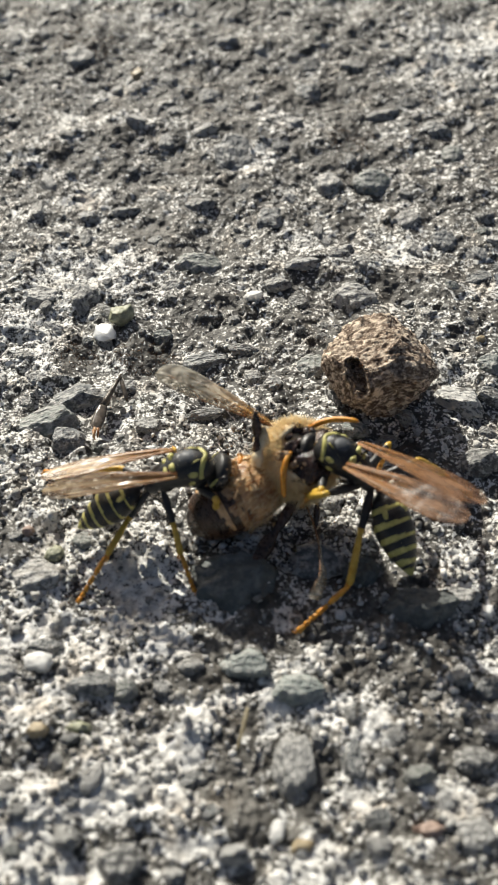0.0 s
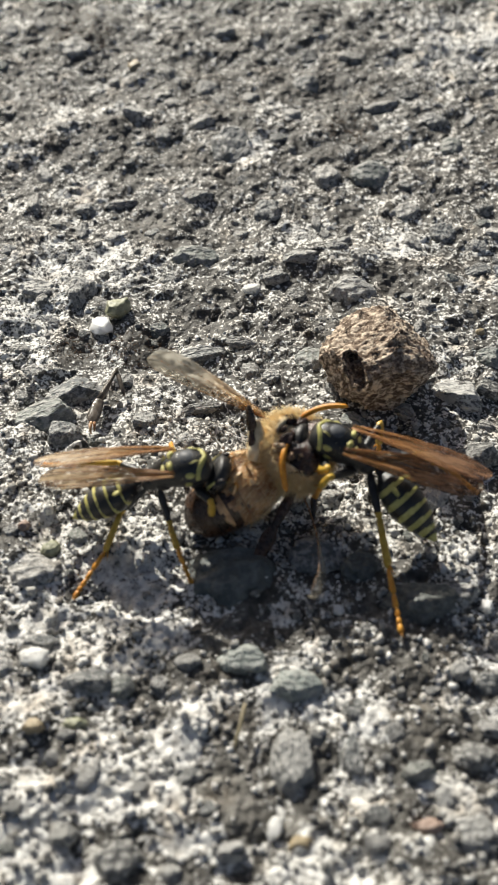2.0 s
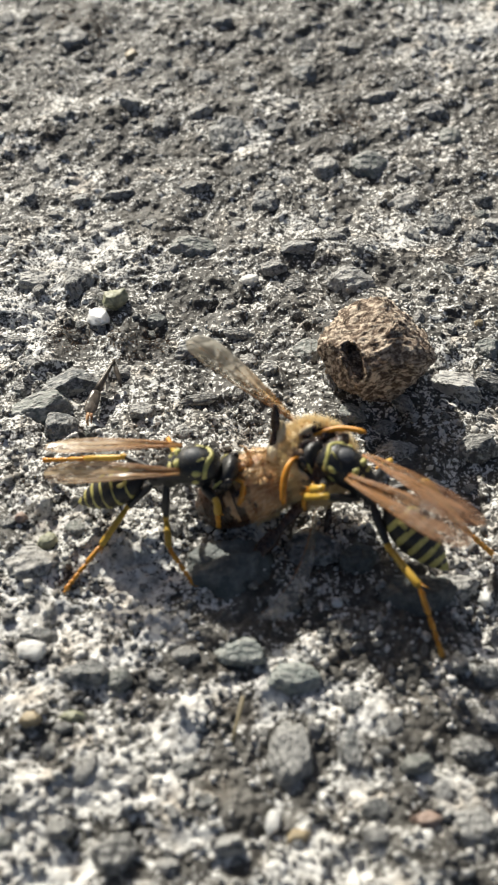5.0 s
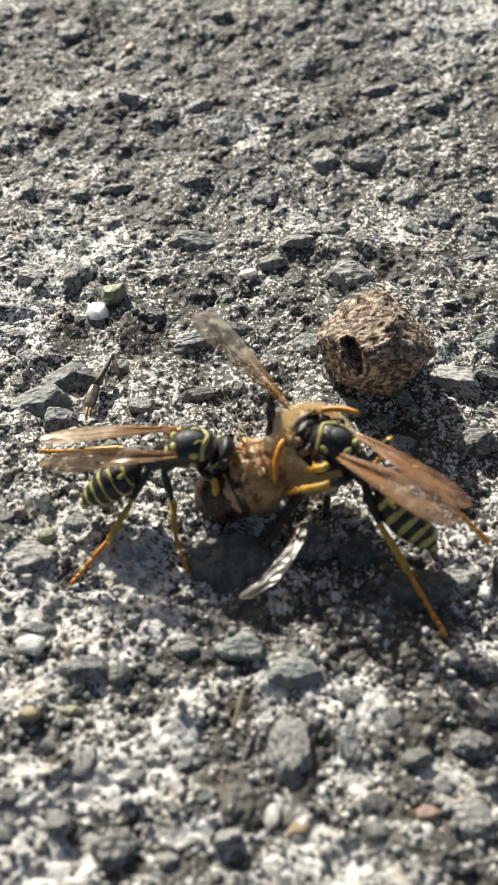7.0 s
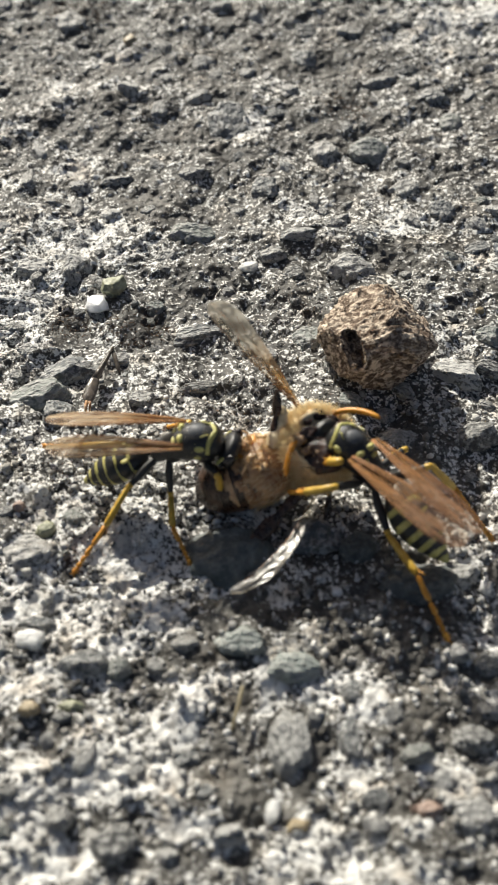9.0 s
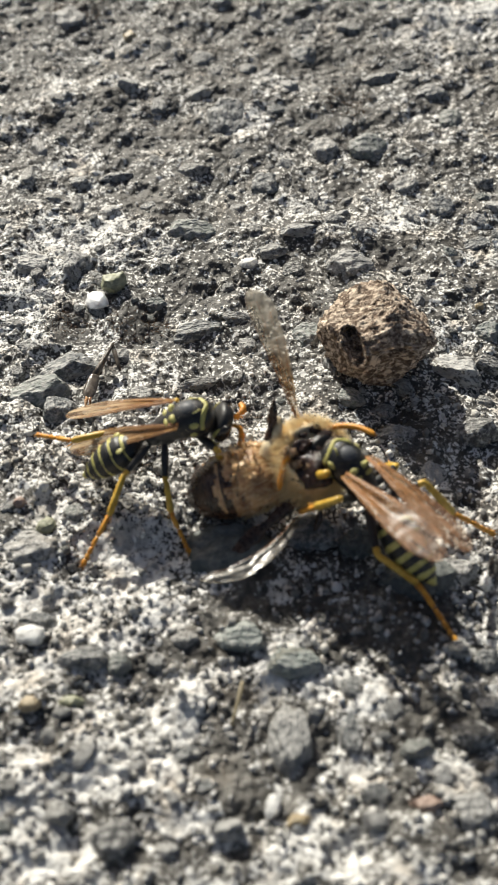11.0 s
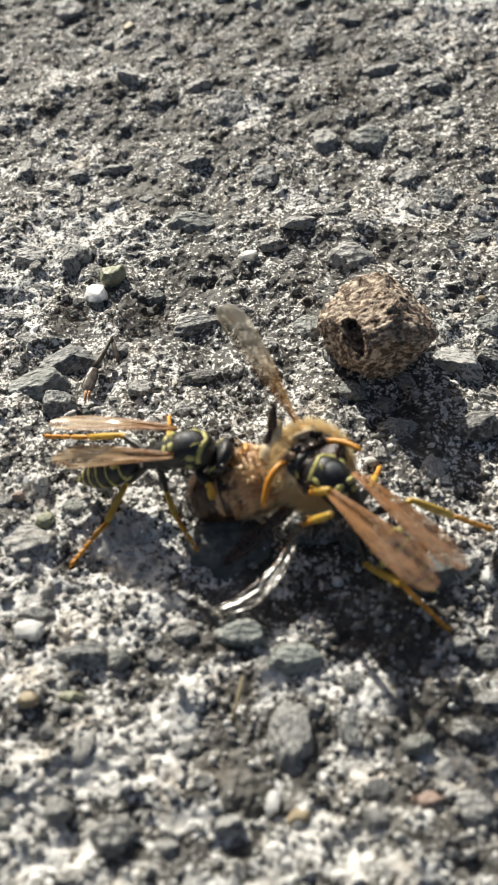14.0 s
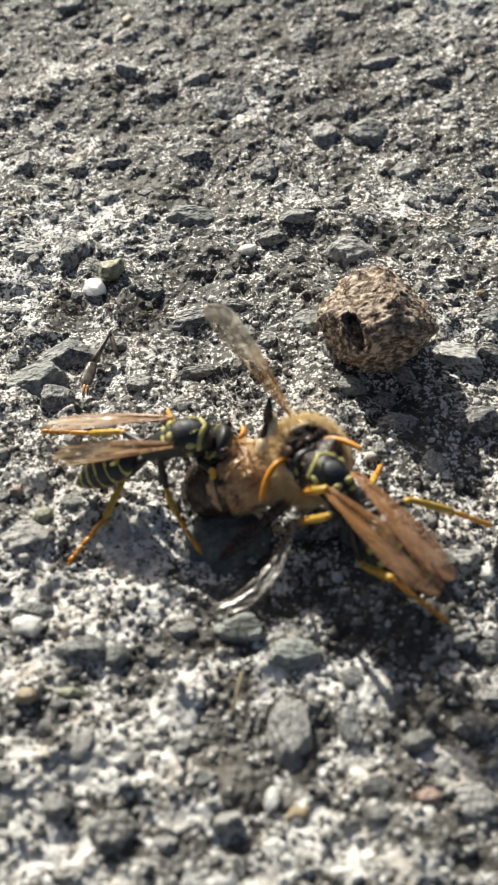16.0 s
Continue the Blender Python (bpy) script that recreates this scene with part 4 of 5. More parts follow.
def build_severed_leg():
    """A bee's leg that lies on the ground, bent like a V."""
    leg = tagged(new("severed_leg"), "severed dark bee leg bent in a V", "insect leg")
    z = float(height(-10.5, 3.0)) + 0.35
    leg.matrix_basis = at(-10.4, 3.0, z)
    part("basitarsus", loft(smooth_rings([(0, 0, 0, 0.2, 0.12), (0.3, 0, 0, 0.42, 0.16), (1.2, 0, 0, 0.46, 0.18), (2.0, 0, 0, 0.36, 0.16), (2.15, 0, 0, 0.2, 0.12)], 14), 16), SEVERED, leg, "flat dark plate", at(-0.95, -1.9, 0.1, 10, -6, 78))
    part("tibia", tube([(0, 0, 0), (0.5, 0, 0.05), (1.8, 0, 0.1), (3.0, 0, 0.2)], [0.28, 0.26, 0.16, 0.08], 12), SEVERED, leg, "", at(-0.5, 0.3, 0.2, 0, -8, 66))
    part("femur", tube([(0, 0, 0), (0.8, 0, 0.05), (1.9, 0, 0), (2.4, 0, -0.05)], [0.10, 0.18, 0.16, 0.10], 12), SEVERED, leg, "", at(0.55, 3.05, 0.6, 0, 12, -72))
    bm = bmesh.new()
    for k, (x, y) in enumerate(((-1.0, -2.2), (-0.75, -2.25), (-1.05, -2.45))):
        tube([(x, y + 0.35, 0.15), (x + 0.03, y, 0.05), (x + 0.1 * (k - 1), y - 0.35, -0.15)], [0.12, 0.1, 0.05], 8, bm)
    part("foot", bm, BEE_SKIN, leg, "orange brown foot stub")


build_severed_leg()


def build_moss(x, y, rx, ry, count, seed):
    """A low tuft of dry dark moss."""
    rng = random.Random(seed)
    bm = bmesh.new()
    for _ in range(count):
        a, r = rng.uniform(0, 6.28), math.sqrt(rng.random())
        px, py = x + math.cos(a) * r * rx, y + math.sin(a) * r * ry
        z = float(height(px, py))
        d = Vector((rng.uniform(-1, 1), rng.uniform(-1, 1), rng.uniform(0.0, 0.6))).normalized() * rng.uniform(0.2, 0.5)
        p = Vector((px, py, z + rng.uniform(-0.1, 0.25)))
        tube([p, p + d * 0.5 + Vector((0, 0, 0.08)), p + d], [0.03, 0.028, 0.01], 4, bm)
    ob = part("moss", bm, MOSS)
    return tagged(ob, "dry blackish brown moss tuft on cement", "moss", kind="stuff")


build_moss(-8.4, 8.9, 2.6, 1.8, 150, 1)
build_moss(-13.4, 9.4, 2.0, 1.4, 80, 2)
build_moss(-16.5, 53.0, 3.2, 3.5, 260, 3)
build_moss(9.3, 37.5, 2.4, 2.4, 120, 4)

stalk = tagged(part("dry_stalk", tube(bezier((-0.1, -22.4, 0.9), (-0.3, -23.8, 1.1), (-0.75, -25.2, 0.6), 10), [0.10, 0.14, 0.15, 0.14, 0.13, 0.13, 0.12, 0.12, 0.1, 0.06], 8), STALK), "short pale dry plant stalk", "stalk")

# ---- stones bedded in the ground ----
stone(-10.9, 47.9, 1.63, 1.55, 0, AMBER_STONE, 0.30)
stone(-7.9, 46.7, 2.16, 3.84, 20, STONE_DARK, 0.68)
stone(-16.9, 50.8, 4.41, 4, 10, STONE_GREY, 0.57)
stone(-12.7, 45.8, 1.5, 1.69, 0, STONE_PALE, 0.30)
stone(-10.5, 39.9, 2.34, 2.54, 0, STONE_PALE, 0.45)
stone(-2.3, 53.8, 2.52, 2.75, 0, STONE_GREY, 0.68)
stone(5.6, 45.3, 3.11, 2.35, 0, STONE_BLUE, 0.68)
stone(6, 49.6, 2.74, 2.64, 0, STONE_DARK, 0.57)
stone(-1.2, 35, 4.31, 5.41, -10, STONE_BLUE, 0.78)
stone(-4.2, 38.6, 3.2, 1.72, 25, STONE_PALE, 0.33)
stone(4.1, 39.9, 1.98, 2.22, 20, STONE_PALE, 0.45)
stone(7.1, 31.1, 3.27, 3.45, 0, STONE_GREY, 1.02)
stone(11.3, 31.2, 4.07, 3.02, 0, STONE_GREEN, 0.78)
stone(10.3, 49.1, 3.01, 2.62, 0, STONE_DARK, 0.57)
stone(12.8, 41.2, 3.25, 1.77, 5, STONE_GREY, 0.90)
stone(15.2, 42.3, 2.64, 1.63, 20, STONE_DARK, 0.57)
stone(21.2, 46.2, 3.13, 3.23, -10, STONE_DARK, 0.78)
stone(17.3, 38.5, 2.84, 2.03, 0, STONE_GREY, 0.68)
stone(18.8, 35.1, 2.54, 2.86, 0, STONE_GREEN, 0.45)
stone(20.2, 26, 2.17, 1.76, 0, STONE_DARK, 0.38)
stone(13.7, 26, 3.18, 2.58, 15, STONE_GREY, 0.57)
stone(16.5, 22.7, 2.6, 2.61, -10, STONE_BLUE, 0.68)
stone(20.9, 22.3, 1.89, 2.08, 0, STONE_PALE, 0.45)
stone(20.1, 23.7, 1.43, 1.19, 0, STONE_GREEN, 0.38)
stone(1.9, 25.8, 2.98, 2.84, 15, STONE_BLUE, 1.02)
stone(-4, 19.5, 4.07, 2.76, 5, STONE_GREEN, 0.90)
stone(-4.4, 27.8, 2.82, 1.38, 10, STONE_GREY, 0.57)
stone(1, 19.5, 1.67, 2.01, 0, STONE_DARK, 0.30)
stone(4.6, 19.3, 3.14, 1.25, 22, STONE_PALE, 0.78)
stone(2.2, 17.1, 2.64, 1.58, 0, STONE_GREY, 0.78)
stone(4.1, 15.1, 2.03, 1.66, 10, STONE_DARK, 0.30)
stone(5.9, 24.2, 0.95, 2.25, 0, STONE_PALE, 0.68)
stone(8.1, 21.5, 1.59, 1.29, 5, STONE_PALE, 0.52)
stone(7.4, 20.4, 1.86, 1.01, -8, STONE_PALE, 0.45)
stone(9.4, 19.4, 2.13, 1.75, 25, STONE_GREY, 0.52)
stone(8.8, 15.8, 4.07, 3.11, 10, STONE_GREY, 0.78)
stone(-14.1, 26.6, 2.12, 1.36, 0, STONE_PALE, 0.52)
stone(-10.9, 27.3, 2.81, 1.1, 12, STONE_PALE, 0.68)
stone(-14, 23.5, 1.23, 2.76, 0, STONE_GREY, 0.45)
stone(-18.4, 26.8, 1.69, 2.87, 0, STONE_GREY, 0.33)
stone(-16.9, 16.1, 2.99, 2.4, 10, STONE_PALE, 0.90)
stone(-16.4, 14.6, 0.99, 1.65, 0, STONE_GREY, 0.68)
stone(-13.6, 15.8, 2.53, 2.75, 0, STONE_GREY, 1.24)
stone(-6.9, 11.7, 1.76, 1.36, 0, STONE_GREEN, 0.38)
stone(-17.6, 9.1, 1.73, 1.1, 0, STONE_GREY, 0.30)
stone(-13.3, 4.7, 4.7, 3.0, 12, STONE_BLUE, 1.1)
stone(-15.0, 2.0, 4.8, 2.9, 18, STONE_GREEN, 1.2)
stone(-13.4, 0.2, 2.9, 2.6, 40, STONE_BLUE, 1.3)
stone(-16.8, 4.2, 1.34, 1.29, 0, STONE_GREY, 0.38)
stone(-7.5, 1.7, 2.06, 2.09, 10, STONE_GREY, 0.75)
stone(-3.5, 8.4, 4.1, 1.96, 14, STONE_BLUE, 1.12)
stone(-0.3, 9.4, 2.52, 0.99, -8, STONE_GREY, 0.68)
stone(4.9, 7.7, 2.66, 2.97, 0, STONE_GREEN, 0.45)
stone(1.9, 5.8, 1.53, 1.58, 0, STONE_PALE, 0.60)
stone(0.4, 6.9, 1.71, 1.81, 0, STONE_GREY, 0.52)
stone(14.4, 13.5, 1.56, 1.45, 0, STONE_GREY, 0.45)
stone(18.7, 8.1, 2.24, 2.28, 0, STONE_GREEN, 0.78)
stone(16, 4.5, 4.54, 2.69, -18, STONE_PALE, 1.02)
stone(18.4, 5.1, 2.45, 1.77, 0, STONE_DARK, 0.90)
stone(16.5, -1.7, 3.55, 2.75, 12, STONE_DARK, 1.68)
stone(11, -2.2, 3.05, 1.88, 0, STONE_GREY, 0.57)
stone(-3.2, 2.9, 3.33, 1.01, 18, STONE_GREY, 0.78)
stone(-14.1, -11.9, 4.48, 3.27, 0, STONE_GREY, 0.57)
stone(-0.1, -18.9, 3.12, 2.06, 0, STONE_SAGE, 1.29)
stone(3.2, -20.7, 3.42, 2, -5, STONE_SAGE, 1.29)
stone(-13.3, -17.3, 2.51, 1.2, 0, STONE_BLUE, 0.57)
stone(2.8, -25.8, 2.74, 4.91, 0, STONE_SMOOTH, 1.61)
stone(3.1, -30.8, 1.47, 0.9, 10, AMBER_STONE, 0.72)
stone(-0.9, -31.2, 2.04, 1.43, 0, STONE_PALE, 1.14)
stone(-12.9, -23.7, 1.43, 0.95, 0, AMBER_STONE, 0.99)
stone(-10.5, -23.2, 1.57, 0.82, 0, OLIVE_STONE, 0.85)
stone(-10.9, -24.2, 1.22, 0.67, 20, STONE_PALE, 0.85)
stone(-7.7, -20.6, 1.47, 1.64, 0, STONE_GREEN, 1.29)
stone(-9.9, -20.2, 3.36, 1.58, 8, STONE_BLUE, 0.99)
stone(-7.3, -31.8, 2.86, 2.48, 0, STONE_DARK, 1.86)
stone(-10.5, -30.4, 1.67, 1.39, 0, STONE_GREY, 1.58)
stone(-5.5, -20.3, 1.26, 1.22, 0, STONE_PALE, 0.99)
stone(-3.6, -19, 1.84, 1.32, 0, STONE_GREY, 0.85)
stone(10.1, -26.6, 2.06, 1.36, 0, STONE_GREEN, 1.42)
stone(8.3, -25.8, 1, 0.59, 0, STONE_GREY, 1.14)
stone(7.6, -29.3, 1.62, 1.36, 0, STONE_BLUE, 0.85)
stone(7.6, -31, 1.79, 1.38, 0, STONE_PALE, 1.29)
stone(13.7, -25.6, 2.55, 1.77, 0, STONE_DARK, 1.71)
stone(10.5, -29.9, 2, 1.04, 0, PINK_STONE, 0.57)
stone(8.3, -11.8, 1.57, 1.39, 0, STONE_BLUE, 0.52)
stone(13.6, -13.6, 3.4, 2.15, 0, STONE_GREY, 0.78)
stone(13.4, -19.9, 1.27, 1.37, 0, STONE_PALE, 1.29)
stone(15.1, -20.3, 1.82, 1.65, 0, STONE_BLUE, 0.85)
stone(13.1, -30.2, 3.09, 2.55, 0, STONE_GREY, 0.99)
stone(6, -15.1, 0.73, 0.7, 0, WHITE_QUARTZ, 0.72)
stone(-15.2, -16.1, 0.94, 0.69, 0, STONE_PALE, 0.72)
stone(-11.8, -12.2, 0.75, 0.61, 0, STONE_GREEN, 0.38)
stone(-1, -12.4, 5.8, 5, 10, STONE_SLATE, 2.30)
stone(11.5, -14.6, 5, 3.6, 0, STONE_SLATE, 1.70)
stone(7.6, -11.9, 2.6, 2.2, 0, STONE_SLATE, 1.70)
stone(4.7, -10.7, 4.5, 3.4, -10, STONE_BLUE, 1.20)

placed = [(o.matrix_basis.translation.x / MM, o.matrix_basis.translation.y / MM, o.matrix_basis.to_scale().x) for o in ground.children]
rng = random.Random(77)
filler = (STONE_GREY, STONE_GREY, STONE_PALE, STONE_PALE, STONE_BLUE, STONE_GREEN, STONE_GREY, STONE_PALE)
tries = 0
while len(placed) < 300 and tries < 6000:
    tries += 1
    py = rng.uniform(-33, 60)
    px = rng.uniform(-1, 1) * (16 + (py + 33) * 0.125)
    size = rng.choice((0.7, 0.9, 1.0, 1.2, 1.4, 1.7, 2.1))
    if all((px - a) ** 2 + (py - b) ** 2 > (r + size * 0.6) ** 2 for a, b, r in placed):
        placed.append((px, py, size / 2))
        kind = rng.choice(filler)
        kind = STONE_PALE if py < -12 and kind is STONE_DARK else kind
        stone(px, py, size * rng.uniform(0.9, 1.5), size * rng.uniform(0.7, 1.2), rng.uniform(0, 180), kind, rng.uniform(0.15, 0.45) if py < 12 else rng.uniform(0.02, 0.2), 3)


def build_grit(count, seed, y0, y1, least, most, material, label):
    """Sand and crumbs that cling to the cement, too many to count."""
    r = np.random.default_rng(seed)
    b = bmesh.new()
    bmesh.ops.create_icosphere(b, subdivisions=1, radius=1)
    base = np.array([v.co[:] for v in b.verts])
    tri = np.array([[v.index for v in f.verts] for f in b.faces])
    b.free()
    y = r.uniform(y0, y1, count)
    x = r.uniform(-1, 1, count) * (17 + (y + 33) * 0.125)
    clump = fbm(x / 4, y / 4, 71, 3)
    keep = clump + r.uniform(-0.25, 0.25, count) > -0.05
    x, y = x[keep], y[keep]
    n = len(x)
    size = (least + most * r.random(n) ** 2.5) * np.clip(1.15 - (y + 5) / 40, 0.55, 1.15)
    z = height(x, y) + size * 0.25
    jig = 1 + 0.7 * (r.random((n, len(base), 1)) - 0.5)
    shape = base[None] * jig * (size[:, None, None] * (0.7 + 0.6 * r.random((n, 1, 3))))
    co = (shape + np.stack([x, y, z], -1)[:, None]) * MM
    faces = (tri[None] + (np.arange(n) * len(base))[:, None, None]).reshape(-1, 3)
    me = bpy.data.meshes.new("grit")
    me.from_pydata(co.reshape(-1, 3), [], faces.tolist())
    me.polygons.foreach_set("use_smooth", [True] * len(me.polygons))
    me.materials.append(material)
    ob = new("grit", me)
    ob.parent = ground
    return tagged(ob, label, kind="stuff")


build_grit(9000, 5, -36, 62, 0.08, 0.2, GRIT, "pale and dark sand grains stuck to cement")
build_grit(1800, 9, -37, 4, 0.08, 0.24, CRUMBS, "rounded grey crumbs of worn cement")


# ---- movement ----
def bend(hip, foot, a, b, up):
    """Thigh and shin poses that reach from hip to foot; the knee points to up."""
    hip, foot = Vector(hip), Vector(foot)
    way = foot - hip
    d = min(max(way.length, abs(a - b) + 0.05), a + b - 0.03)
    x = way.normalized()
    side = (Vector(up) - x * x.dot(Vector(up))).normalized()
    along = (a * a - b * b + d * d) / (2 * d)
    knee = hip + x * along + side * math.sqrt(max(a * a - along * along, 0))
    flank = x.cross(side)
    return aim(hip, knee, flank), aim(knee, hip + x * d, flank)


def glide(rows, t):
    """Numbers between rows of (t, ...)."""
    ts_ = [r[0] for r in rows]
    return [float(np.interp(t, ts_, [r[k] for r in rows])) for k in range(1, len(rows[0]))]


def chain(hip, knee, ankle, foot, sizes):
    """Poses of thigh, shin and foot (the foot in the shin's space) that point from joint to joint with fixed lengths."""
    hip, knee, ankle, foot = (Vector(p) for p in (hip, knee, ankle, foot))
    knee = hip + (knee - hip).normalized() * sizes[0]
    ankle = knee + (ankle - knee).normalized() * sizes[1]
    flank = (knee - hip).cross(ankle - knee)
    shin = aim(knee, ankle, flank)
    return aim(hip, knee, flank), shin, shin.inverted() @ aim(ankle, foot, flank)


def move_wasp(wasp, tail, wings, legs, rows, feet, tips):
    """rows: t, x, y, z, heading, pitch, roll, tail tip x, y, z. feet: for each leg its knee, ankle and foot in the world,
    or its foot on the ground or held in the wasp's own space, and which way the knee points. tips: both wing tips."""
    body, tails, blades, limbs = [], [], ([], []), {}
    stops = {r[0] for r in rows}.union(*({q[0] for q in places} for _, places, *_ in feet.values()))
    for t, x, y, z, az, pitch, roll, tx, ty, tz in [(t, *glide(rows, t)) for t in sorted(stops)]:
        m = at(x, y, z, roll, -pitch, az)
        inv = m.inverted()

        def own(p):
            return (inv @ (Vector(p) * MM)) / MM
        body.append((t, m))
        tip = own((tx, ty, tz))
        tails.append((t, aim(TAIL, TAIL - (tip - TAIL), (0, 0, 1))))
        ends = glide(tips, t)
        for k, s in enumerate((1, -1)):
            base = Vector((WING_ROOT[0], s * WING_ROOT[1], WING_ROOT[2]))
            blades[k].append((t, aim(base, own(ends[3 * k:3 * k + 3]), (0, s * 0.25, 1))))
        for key, (space, places, *lean) in feet.items():
            k, s = key
            thigh, shin, foot, *sizes = legs[key]
            hip = (HIPS[k][0], HIPS[k][1] * s, HIPS[k][2])
            p = glide(places, t)
            if space == "joints":
                bones = chain(hip, own(p[0:3]), own(p[3:6]), own(p[6:9]), sizes)
            else:
                p = Vector(p)
                if space == "ground":
                    p.z += float(height(p.x, p.y)) + 0.12
                    p = own(p)
                one, two = bend(hip, p, sizes[0], sizes[1] + sizes[2], Vector(lean[0]) - Vector(hip))
                bones = one, two, at(sizes[1], 0, 0)
            for limb, rows_, bone in zip((thigh, shin, foot), limbs.setdefault(key, ([], [], [])), bones):
                rows_.append((t, bone))
    walk(wasp, body)
    walk(tail, tails)
    for w, r in zip(wings, blades):
        walk(w, r)
    for key, tracks in limbs.items():
        for limb, r in zip(legs[key][:3], tracks):
            walk(limb, r)


def move_bee(rows):
    """rows: t, x, y, z, heading, pitch, roll, then the tips of the far and of the near wing."""
    body, blades = [], ([], [])
    for t, x, y, z, az, pitch, roll, *tips in rows:
        m = at(x, y, z, roll, -pitch, az)
        inv = m.inverted()
        body.append((t, m))
        for k, s in enumerate((1, -1)):
            base = Vector((0.1, 2.0, 1.8) if s > 0 else (-0.9, -2.2, -1.9))
            tip = (inv @ (Vector(tips[3 * k:3 * k + 3]) * MM)) / MM
            turned = min(max((t - 3.0) / 3.0, 0), 1)
            face = inv.to_3x3() @ (Vector((0.1, -0.75, 0.65)) if s > 0 else Vector((0.9, -0.2, 0.4)).lerp(Vector((-0.25, 0.15, 0.96)), turned).lerp(Vector((0.22, 0.1, 0.97)), min(max((t - 9.2) / 2, 0), 1) * 0.75))
            blades[k].append((t, aim(base, tip, face)))
    walk(bee, body)
    for w, r in zip(bee_wings, blades):
        walk(w, r)


